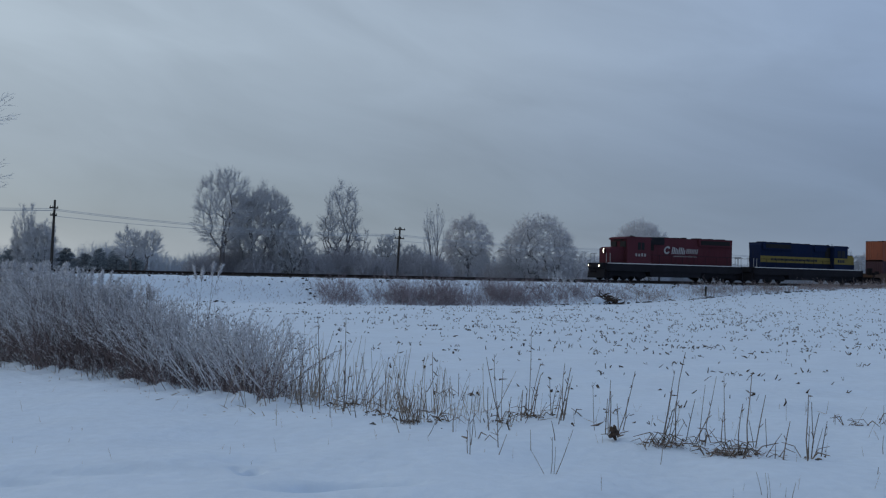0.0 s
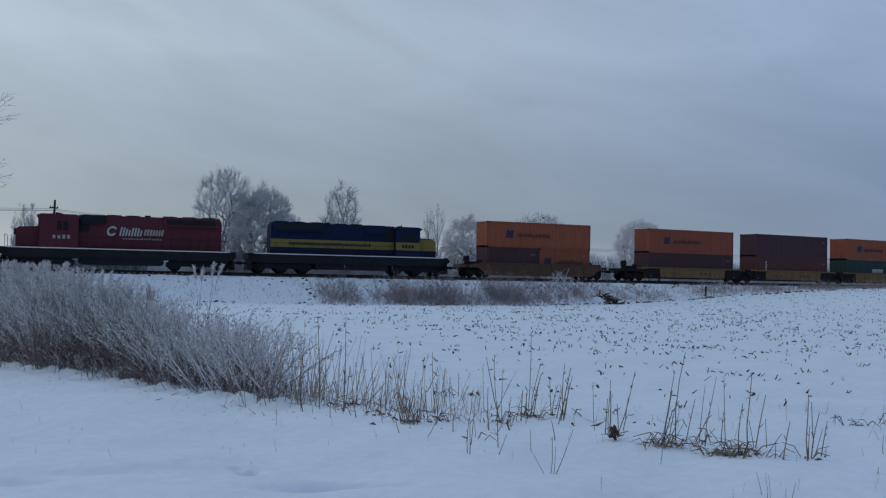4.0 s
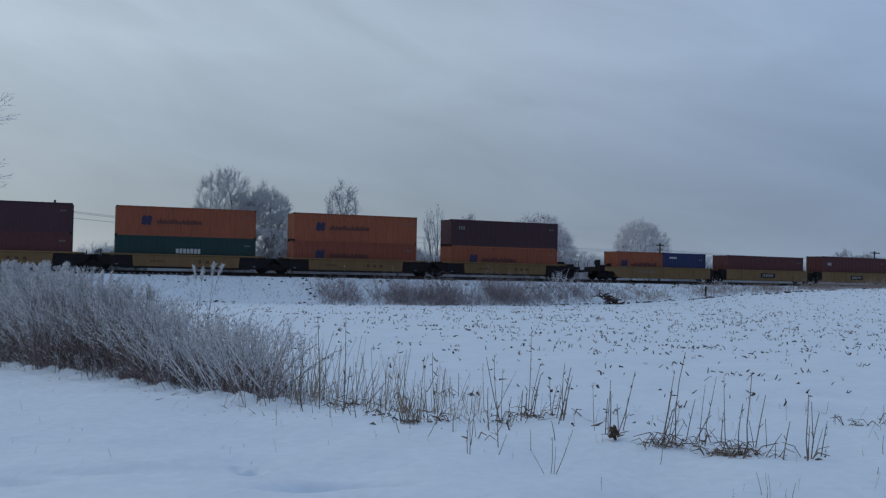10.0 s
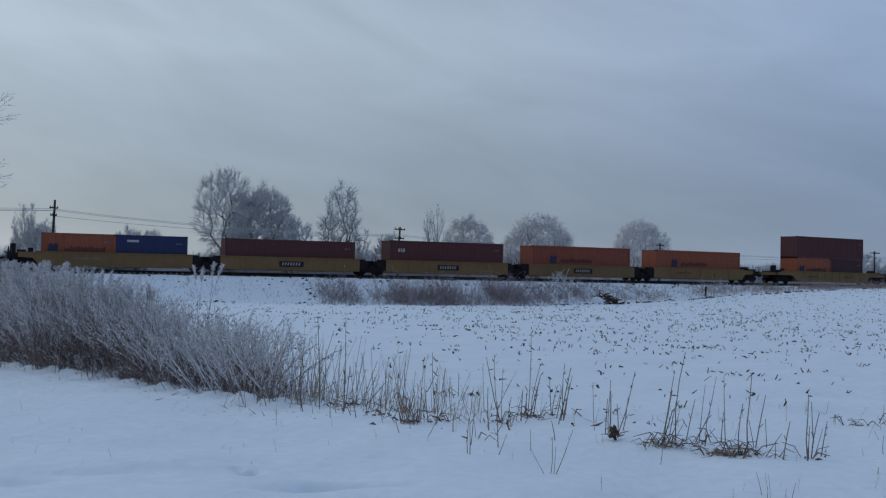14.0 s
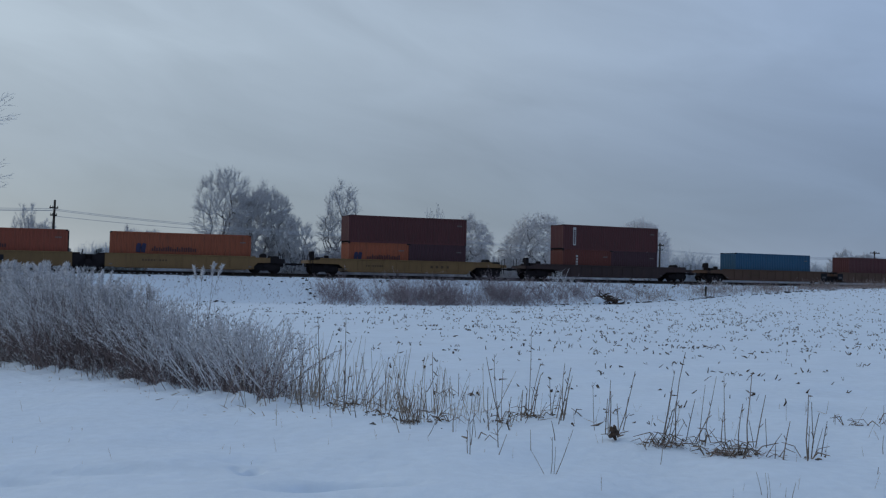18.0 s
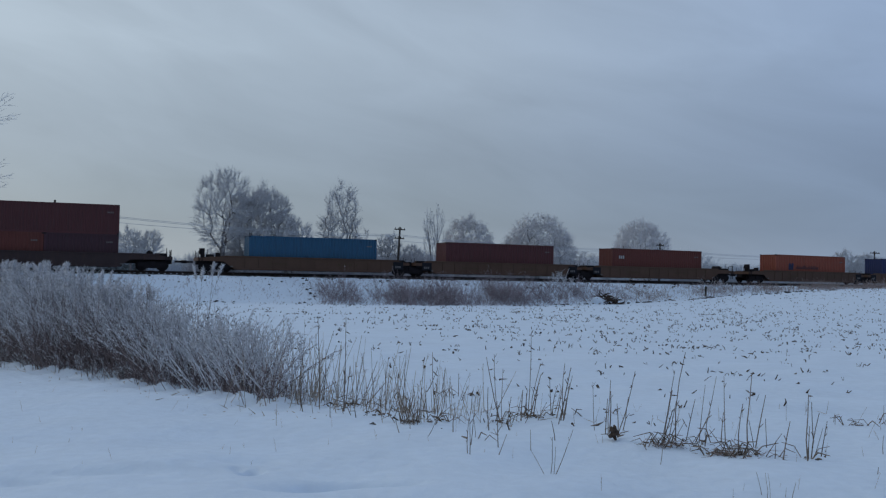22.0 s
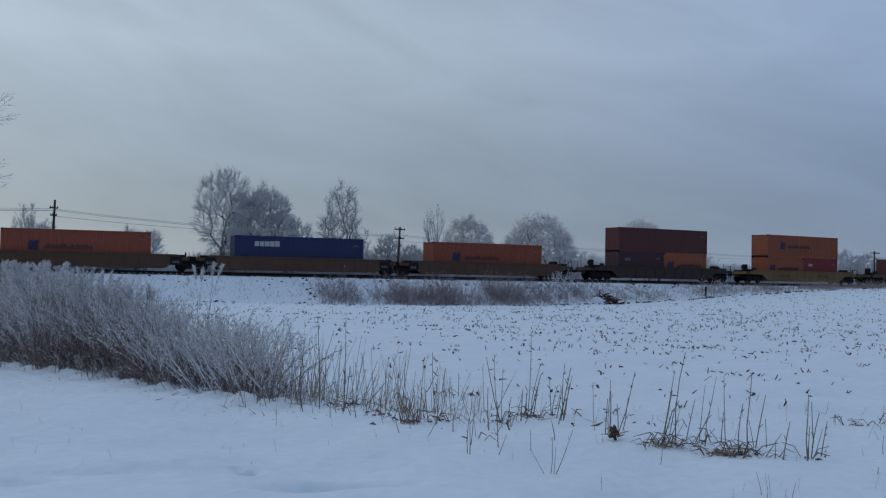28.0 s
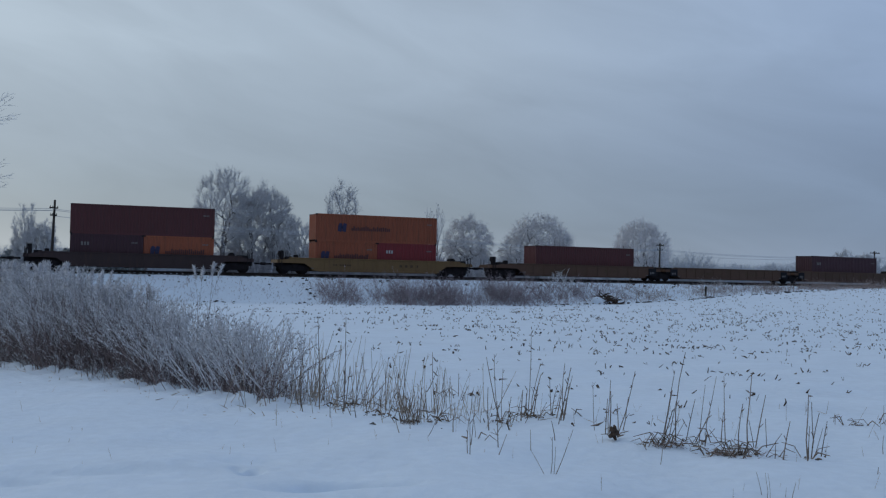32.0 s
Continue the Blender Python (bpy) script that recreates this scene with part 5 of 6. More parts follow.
def build_trees():
    gray = "tall bare deciduous tree covered in hoar frost"
    rounded = "rounded bare tree thick with hoar frost"
    for args in TREES_WEST + TREES_EAST:
        name, x, y, h, w, kind, seed, opts = args
        (fan_tree if "limbs" in opts else dome_tree if "form" in opts else bare_tree)(name, x, y, h, w, {"r": rounded, "t": gray, "w": "broad frosted willow with drooping twigs and a dark trunk", "s": "small frosted tree with a dark forked trunk"}[kind], seed, **opts)
    for i, (x, y, h, w) in enumerate(CONIFERS):
        conifer(x, y, h, w, 300 + i)


WILLOW = dict(form="weep", twigs=5, thick=0.019, twig=M_TWIG_PALE)
VASE = dict(angle=0.36, lift=0.14, splay=0.1, ratio=0.5)
TREES_WEST = (
    ("deciduous_tree", -48.7, 115.0, 9.7, 3.0, "t", 1, dict(limbs=30, spread=0.62, subs=28, fork=0.18, low=0.12)),
    ("deciduous_tree", -46.0, 113.0, 6.9, 4.2, "r", 2, dict(form="round", nodes=330, stems=2, low=0.02, fork=0.12)),
    ("deciduous_tree", -44.9, 112.0, 7.6, 1.7, "t", 20, dict(limbs=14, spread=0.35, fork=0.2, low=0.3)),
    ("deciduous_tree", -33.9, 108.0, 6.3, 3.6, "s", 3, dict(form="round", nodes=190, low=0.4, fork=0.5, lean=-0.08, trunk=0.17, twigs=4)),
    ("deciduous_tree", -32.6, 107.0, 5.9, 2.8, "s", 4, dict(form="round", nodes=150, low=0.42, fork=0.52, lean=0.2, trunk=0.15, twigs=4)),
    ("cottonwood_tree", -26.9, 120.0, 15.0, 7.8, "t", 5, dict(form="round", nodes=430, low=0.22, fork=0.34, lean=0.03, stems=1, trunk=0.4, twigs=4, thick=0.017)),
    ("deciduous_tree", -22.8, 124.0, 12.9, 9.6, "r", 6, dict(form="round", nodes=1150, stems=5, low=0.04, fork=0.16, trunk=0.4, twigs=5, thick=0.018)),
    ("deciduous_tree", -18.2, 121.0, 8.6, 5.6, "r", 7, dict(form="round", nodes=420, stems=3, low=0.0, fork=0.16, trunk=0.26, twigs=4, thick=0.018)),
)
TREES_EAST = (
    ("poplar_tree", -13.2, 126.0, 13.2, 6.0, "t", 8, dict(form="round", nodes=320, low=0.14, fork=0.2, stems=5, trunk=0.3, twigs=4, thick=0.017)),
    ("deciduous_tree", -10.9, 128.0, 8.0, 6.2, "t", 9, dict(limbs=13, spread=1.1, fork=0.15, low=0.05, lean=0.25, trunk=0.18, rise=0.1)),
    ("deciduous_tree", -6.8, 126.0, 7.0, 4.5, "r", 10, dict(form="round", nodes=300, stems=3, low=0.0, fork=0.12)),
    ("deciduous_tree", -3.9, 128.0, 5.9, 4.0, "r", 11, dict(form="round", nodes=250, stems=2, low=0.0, fork=0.12)),
    ("poplar_tree", -1.1, 130.0, 11.2, 3.2, "t", 12, dict(VASE, stems=2, trunk=0.18, kids=(8, 5, 4), twigs=3, bare=0.25, thick=0.018)),
    ("willow_tree", 3.1, 132.0, 10.0, 6.8, "w", 13, dict(WILLOW, nodes=420, low=0.14, fork=0.4, trunk=0.42, lean=0.05)),
    ("willow_tree", 2.6, 134.0, 6.5, 10.4, "w", 19, dict(WILLOW, nodes=420, low=-0.3, fork=0.2, trunk=0.18, stems=3)),
    ("willow_tree", 12.8, 134.0, 10.3, 10.9, "w", 14, dict(WILLOW, nodes=850, low=0.0, fork=0.24, trunk=0.5, stems=3)),
    ("willow_tree", 18.2, 135.0, 6.2, 6.8, "w", 15, dict(WILLOW, nodes=300, low=-0.1, fork=0.15, stems=2)),
    ("maple_tree", 30.5, 152.0, 10.9, 9.0, "r", 16, dict(form="round", nodes=820, stems=4, low=0.1, fork=0.2, trunk=0.34, twigs=4, thick=0.02, twig=M_TWIG_PALE)),
    ("deciduous_tree", 79.4, 195.0, 8.5, 7.6, "r", 17, dict(form="round", nodes=300, stems=2, low=0.0, fork=0.2, thick=0.024)),
    ("deciduous_tree", 84.2, 197.0, 8.2, 7.0, "r", 21, dict(form="round", nodes=300, stems=2, low=0.0, fork=0.2, thick=0.024)),
    ("deciduous_tree", -32.85, 62.0, 12.6, 9.4, "t", 18, dict(trunk=0.24, bare=0.3, thick=0.012)),
)
CONIFERS = [(-53.6 + i * 1.35 + 0.4 * math.sin(i * 2.3), 117.5 + 1.5 * math.sin(i * 1.7), 3.9 + 0.35 * math.sin(i * 2.9 + 0.6), 3.3 + 0.4 * math.sin(i * 4.1)) for i in range(14)]
build_trees()
thicket("brushwood", [(-29 + i * 2.3, 120 + (i % 3) * 2.5, 4.2, 3.9 + (i * 37 % 10) * 0.16) for i in range(13)], "dense frosted brushwood under the bare trees", M_BRUSH, 41, 125, 0.015, twigs=9)
thicket("brushwood", [(1 + i * 2.6, 134 + (i % 3) * 2, 4.0, 3.6 + (i * 53 % 10) * 0.12) for i in range(8)], "dense frosted brushwood below the willows", M_TWIG_PALE, 42, 75, 0.02, twigs=9)
# far woods: their haze is only in the pale twig colour
thicket("far_wood", [(-130 + i * 6.5, 225 + (i * 29 % 17), 11, 6.2 + (i * 41 % 10) * 0.3) for i in range(50)], "far line of frosted woods, with haze put into their pale colour", M_TWIG_FAR, 43, 34, 0.034, "woods", 0.5, twigs=9)
thicket("far_wood", [(60 + i * 7.5, 262 + (i * 31 % 23), 13, 6.0 + (i * 41 % 10) * 0.32) for i in range(22)], "far line of frosted woods, with haze put into their pale colour", M_TWIG_FAR, 44, 20, 0.045, "woods", 0.5, twigs=8)


def utility_pole(x, y, top, lean, arms, label):
    z = ground_at(x, y) - 0.2
    p = tagged(new("utility_pole"), label, "utility pole", group="poles along the railway")
    p.matrix_basis = pose(x, y, z, 0, lean, 0)
    h = top - z
    part("post", rod(B(), (0, 0, 0), (0, 0, h), 0.15, 0.10, 10), M_POLE, p)
    for dz, half, turn in arms:
        arm = part("cross_arm", box(B(), -half, half, -0.05, 0.05, -0.06, 0.06, 0.01), M_POLE, p)
        arm.matrix_basis = pose(0, -0.14, h - dz, 0, 0, turn)
        for k in (-0.85, -0.3, 0.3, 0.85):
            part("insulator", rod(B(), (half * k, 0, 0.06), (half * k, 0, 0.2), 0.045, 0.03, 8), M_GLASS, arm)
    return h


POLES = ((-36.86, 93.0, 8.07, 1.6, ((0.75, 0.4, 40), (1.45, 0.3, 40))), (-4.99, 108.0, 6.91, 2.0, ((0.28, 0.62, 24), (1.25, 0.55, 24))), (29.54, 135.0, 6.72, 0.8, ((0.3, 0.62, 24), (0.9, 0.5, 24))), (65.5, 150.0, 6.74, 0.0, ((0.3, 1.1, 30),)), (-80.0, 72.0, 8.2, 0.5, ((0.75, 0.62, 40),)), (112.0, 178.0, 6.9, 0.0, ((0.3, 1.1, 30),)))
for pl in POLES:
    utility_pole(*pl, "dark wooden utility pole with short cross arms beside the railway")


def build_wires():
    order = sorted(POLES)
    runs = [(a, b, dz, off) for a, b in zip(order, order[1:]) for dz, off in ((0.85, -0.4), (0.95, 0.4), (1.5, 0.0))]
    for a, b, dz, off in runs:
        p0, p1 = Vector((a[0], a[1] + off, a[2] - dz)), Vector((b[0], b[1] + off, b[2] - min(dz, 1.0)))
        pts = []
        for i in range(13):
            t = i / 12
            q = p0.lerp(p1, t)
            q.z -= 0.5 * 4 * t * (1 - t)
            pts.append(q)
        # one unbroken wire: rings of four points joined along the sag
        ring = [(0.019, 0), (0, 0.019), (-0.019, 0), (0, -0.019)]
        verts = [(q.x, q.y + u, q.z + v) for q in pts for u, v in ring]
        faces = [(i * 4 + k, i * 4 + (k + 1) % 4, i * 4 + 4 + (k + 1) % 4, i * 4 + 4 + k) for i in range(12) for k in range(4)]
        me = bpy.data.meshes.new("overhead_wire")
        me.from_pydata(verts, [], faces)
        me.materials.append(M_WIRE)
        tagged(new("overhead_wire", me), "frosted overhead wire between the poles", "wire", group="wires on the poles")


build_wires()

# ---- the bank, the field and the verge ----
def heights(pts):
    a = np.array(pts)
    return ground_z(a[:, 0], a[:, 1])


def plume(frost, p, d, n, rnd, size, thick):
    """A feathery frosted head round the last part of a stem."""
    for _ in range(n):
        q = p - d * rnd.random() ** 1.3 * size * 2.2
        e = (d * 0.75 + Vector((rnd.gauss(0, 0.5), rnd.gauss(0, 0.5), rnd.gauss(0, 0.35)))).normalized()
        frost.spike(q, q + e * rnd.uniform(0.4, 1.0) * size, thick * 1.5)


def stem(st, frost, x, y, z, h, d, rnd, curl=0.15, head=10, size=0.08, thick=0.005, shoots=2):
    a = Vector((x, y, z - 0.03))
    p, e = a, d.normalized()
    pts = [p]
    side = Vector((d.x, d.y, 0))
    for i in range(3):
        p = p + e * h / 3
        pts.append(p)
        st.add(pts[-2], pts[-1], thick * (1 - 0.18 * i), thick * (0.82 - 0.18 * i))
        e = (e + side * curl * 1.2 + Vector((rnd.gauss(0, curl), rnd.gauss(0, curl), rnd.gauss(-0.02, 0.05)))).normalized()
    for _ in range(shoots):
        k = rnd.uniform(0.8, 2.9)
        q = pts[int(k)].lerp(pts[int(k) + 1], k - int(k))
        w = (e * 0.6 + Vector((rnd.gauss(0, 0.5), rnd.gauss(0, 0.5), rnd.gauss(0.1, 0.3)))).normalized()
        b = q + w * h * rnd.uniform(0.08, 0.2)
        (frost if rnd.random() < 0.5 else st).add(q, b, thick * 0.7, thick * 0.35)
    if head:
        plume(frost, pts[-1], e, head, rnd, size, thick * 0.75)
    return pts


def reed(st, fr, x, y, z, h, d, rnd, head=1.0, curl=0.07, frost_from=0.5, r=0.0042):
    """A bushy dead weed: brown below, with side twigs that carry more and more rime towards the top."""
    p, e = Vector((x, y, z - 0.03)), d.normalized()
    pts = [p]
    bow = Vector((rnd.gauss(0, curl), rnd.gauss(0, curl), 0))
    for i in range(4):
        p = p + e * h / 4
        pts.append(p)
        k = r * (1 - 0.18 * i)
        (fr if i / 4 >= frost_from + rnd.gauss(0, 0.15) else st).add(pts[-2], p, k, k * 0.82)
        e = (e + bow * (0.5 + 0.5 * i) + Vector((d.x * 0.06, d.y * 0.06, -0.03 * i)) + Vector((rnd.gauss(0, 0.05), rnd.gauss(0, 0.05), 0))).normalized()
    n = int((9 + 9 * head) * (0.6 + 0.4 * h / 1.5))
    for j in range(n):
        t = 0.12 + 0.86 * (j + rnd.random()) / n
        k = min(int(t * 4), 3)
        q = pts[k].lerp(pts[k + 1], t * 4 - k)
        w = ((pts[k + 1] - pts[k]).normalized() * 0.9 + Vector((rnd.gauss(0, 0.42), rnd.gauss(0, 0.42), rnd.gauss(0.05, 0.2)))).normalized()
        ln = rnd.uniform(0.06, 0.17) * (1.15 - 0.55 * t)
        rimed = t > frost_from + rnd.gauss(0, 0.14)
        to = fr if rimed else st
        b = q + w * ln
        to.spike(q, b, r * 0.75)
        if rimed:
            # crusts of rime along the side twig
            for _ in range(3 if t > 0.72 else 2):
                g = q.lerp(b, rnd.uniform(0.3, 1.0))
                f = (w * 0.7 + Vector((rnd.gauss(0, 0.6), rnd.gauss(0, 0.6), rnd.gauss(-0.05, 0.5)))).normalized()
                to.spike(g, g + f * rnd.uniform(0.02, 0.06) * (0.7 + 0.5 * head), r * rnd.uniform(0.9, 1.7))
    return pts, e


def build_tall_grass():
    rnd = random.Random(70)
    st, fr = Sticks(), Sticks()
    A, Z = Vector((-7.9, 17.9)), Vector((-2.05, 12.75))
    clumps = []
    for i in range(370):
        t = rnd.uniform(-0.35, 0.99)
        front = A.lerp(Z, t)
        depth = rnd.random() ** 0.9 * (3.4 - 2.3 * max(0, t) ** 1.5) + 0.28 * math.sin(t * 17) + 0.2 * math.sin(t * 43) + 0.12 * math.sin(t * 83)
        clumps.append((front.x - depth * 0.25 + rnd.gauss(0, 0.16), front.y + depth * 0.9 + rnd.gauss(0, 0.25), t))
    zs = heights(clumps)
    for (cx, cy, t), z in zip(clumps, zs):
        tall = float(np.interp(t, (-0.35, 0, 0.35, 0.5, 0.62, 0.8, 1.04), (1.78, 1.76, 1.66, 1.52, 1.36, 1.22, 0.95))) * rnd.uniform(0.74, 1.04)
        n = rnd.randint(13, 19) if t < 0.66 else rnd.randint(5, 9)
        aim = Vector((rnd.gauss(-0.12 if t < 0.4 else -0.18 if t < 0.7 else -0.05, 0.3), rnd.gauss(0, 0.1), 1))
        for _ in range(n):
            dx, dy = rnd.gauss(0, 0.13), rnd.gauss(0, 0.13)
            d = aim + Vector((dx * 1.2 + rnd.gauss(0, 0.15), dy * 0.9 + rnd.gauss(0, 0.08), 0))
            h = tall * rnd.choice((1.02, 0.97, 0.92, 0.84, 0.74, 0.6, 0.45)) * math.sqrt(d.x * d.x + 1) ** 0.5
            if t < 0.66:
                reed(st, fr, cx + dx, cy + dy, z, h, d, rnd, rnd.uniform(0.4, 1.0), 0.11, 0.48 if t < 0.33 else 0.68)
            else:
                # the thinner end of the stand: stout single stems, whitened along the upper part
                reed(st, fr, cx + dx, cy + dy, z, h, d, rnd, rnd.uniform(0.1, 0.5), 0.035, rnd.uniform(0.12, 0.65), rnd.uniform(0.0045, 0.0075))
    # nodding rimed heads along the uneven top of the stand
    for i in range(130):
        t = rnd.uniform(-0.35, 0.55)
        f = A.lerp(Z, t)
        k = rnd.uniform(0.1, 1.6)
        h = float(np.interp(t, (-0.35, 0, 0.35, 0.52), (1.82, 1.8, 1.68, 1.48))) * rnd.uniform(0.84, 1.02)
        pts, e = reed(st, fr, f.x - k * 0.25, f.y + k * 0.9, 0.0, h, Vector((rnd.gauss(-0.12, 0.14), rnd.gauss(0, 0.08), 1)), rnd, 1.2, 0.08, 0.6, 0.005)
        plume(fr, pts[-1], e, rnd.randint(28, 60), rnd, rnd.uniform(0.06, 0.1), 0.0052)
    # great tufted heads that lean out over the crest
    for i in range(34):
        t = -0.33 + 0.9 * (i + rnd.random()) / 34
        f = A.lerp(Z, t)
        k = rnd.uniform(0.0, 1.0)
        top = float(np.interp(t, (-0.35, 0, 0.3, 0.57), (1.82, 1.8, 1.68, 1.42))) * rnd.uniform(0.86, 1.0)
        tilt = rnd.gauss(-0.12, 0.14)
        for m in range(rnd.randint(4, 7)):
            pts, e = reed(st, fr, f.x - k * 0.25 + rnd.gauss(0, 0.04), f.y + k * 0.9 + rnd.gauss(0, 0.04), 0.0, top * rnd.uniform(0.88, 1.0), Vector((tilt + rnd.gauss(0, 0.07), rnd.gauss(0, 0.06), 1)), rnd, 1.0, 0.05, 0.62, 0.005)
            plume(fr, pts[-1], e, rnd.randint(30, 50), rnd, rnd.uniform(0.07, 0.11), 0.0062)
    # sheaf of pale stems blown over towards the thick of the stand
    for i in range(18):
        k = rnd.random() ** 2.6
        x, y = -3.32 + 1.3 * k + rnd.gauss(0, 0.07), 13.48 - 1.25 * k + rnd.gauss(0, 0.06)
        lean = -rnd.uniform(0.3, 1.15)
        reed(fr if rnd.random() < 0.75 else st, fr, x, y, 0.0, rnd.uniform(0.75, 1.4), Vector((lean, rnd.gauss(-0.05, 0.1), 1.0)), rnd, 0.3, 0.04, 0.3, rnd.uniform(0.0055, 0.009))
    # short tufts and broken ends along the ragged foot of the stand
    foot = []
    for i in range(230):
        t = rnd.uniform(-0.3, 1.05)
        f = A.lerp(Z, t)
        foot.append((f.x + rnd.gauss(0, 0.12), f.y - abs(rnd.gauss(0, 0.32)) + 0.12, t))
    for (x, y, t), z in zip(foot, heights(foot)):
        for _ in range(rnd.randint(1, 4)):
            reed(st, fr, x + rnd.gauss(0, 0.06), y + rnd.gauss(0, 0.06), z, rnd.uniform(0.08, 0.45), Vector((rnd.gauss(-0.15, 0.5), rnd.gauss(-0.1, 0.4), 1)), rnd, 0.0, 0.12, rnd.uniform(0.3, 1.0), rnd.uniform(0.003, 0.005))
    # a few plumes that stand above the rest
    for x, y, h, dx, n in ((-3.52, 14.55, 1.76, 0.0, 4), (-5.35, 14.9, 1.68, -0.1, 4), (-5.2, 14.85, 1.6, 0.04, 3), (-5.95, 15.4, 1.72, 0.02, 3), (-6.5, 15.9, 1.7, -0.05, 3), (-7.6, 17.6, 1.76, 0.0, 3)):
        for k in range(n):
            pts, e = reed(st, fr, x + rnd.gauss(0, 0.04), y + rnd.gauss(0, 0.04), 0.0, h * rnd.uniform(0.94, 1), Vector((dx + rnd.gauss(0, 0.03), 0, 1)), rnd, 0.1, 0.02, 0.95, 0.004)
            plume(fr, pts[-1], e, 95, rnd, 0.08, 0.0062)
    tagged(new("tall_weeds", st.mesh("tall_weeds", M_REED)), "dense stand of tall dead weeds, brown below", "weeds", kind="stuff")
    tagged(new("rimed_tops", fr.mesh("rimed_tops", M_RIME)), "feathery tops of the tall weeds, white with rime", "weeds", kind="stuff")


build_tall_grass()


def build_loose_weeds():
    """Single dry stems along the edge of the field, too many to count."""
    rnd = random.Random(72)
    st = Sticks()
    pts = []
    for i in range(290):
        t = rnd.random() ** 1.4
        c = Vector((-2.15, 12.55)).lerp(Vector((0.6, 11.1)), t)
        pts.append((c.x + rnd.gauss(0, 0.2), c.y + rnd.gauss(0.25, 0.55), t))
    for i in range(34):
        pts.append((rnd.uniform(0.5, 5.0), rnd.uniform(9.2, 12.6), 1.2))
    for i in range(100):
        pts.append((rnd.uniform(-7, 4), rnd.uniform(7.2, 13.2), 2.0))
    zs = heights(pts)
    for (x, y, t), z in zip(pts, zs):
        if t > 1.5:
            if y > 13.2 + x * -0.75 - 1.2 and x < 0:
                continue
            h, th = rnd.uniform(0.05, 0.16), 0.0018
        elif t > 1:
            h, th = rnd.uniform(0.08, 0.3), rnd.uniform(0.002, 0.004)
        else:
            h, th = rnd.choice((0.15, 0.25, 0.35, 0.5, 0.62, 0.75, 0.85)) * rnd.uniform(0.7, 1.1) * (1.15 - 0.5 * t), rnd.uniform(0.0026, 0.0058)
        d = Vector((rnd.gauss(0.03, 0.2), rnd.gauss(0, 0.15), 1))
        stem(st, st, x, y, z, h, d, rnd, 0.04, rnd.choice((0, 0, 0, 3)), 0.03, th, rnd.choice((0, 0, 1)))
        if t < 1.5 and rnd.random() < 0.4:
            a = Vector((x, y, z))
            e = Vector((rnd.gauss(0, 1), rnd.gauss(0, 0.5), rnd.uniform(0.1, 0.6))).normalized()
            st.add(a, a + e * rnd.uniform(0.08, 0.22), 0.004, 0.002)
    crumbs = []
    for i in range(150):
        f = Vector((-8.5, 18.3)).lerp(Vector((-1.4, 12.0)), rnd.random())
        crumbs.append((f.x + rnd.gauss(0, 0.2), f.y - abs(rnd.gauss(0, 0.9))))
    for (x, y), z in zip(crumbs, heights(crumbs)):
        a = Vector((x, y, z))
        e = Vector((rnd.gauss(0, 1), rnd.gauss(0, 0.6), rnd.uniform(0.0, 0.7))).normalized()
        st.add(a, a + e * rnd.choice((0.02, 0.03, 0.05, 0.12)), rnd.uniform(0.003, 0.008), 0.002)
    tagged(new("dry_weeds", st.mesh("dry_weeds", M_STRAW)), "thin dry weed stems standing in the snow", "weeds", kind="stuff")


build_loose_weeds()


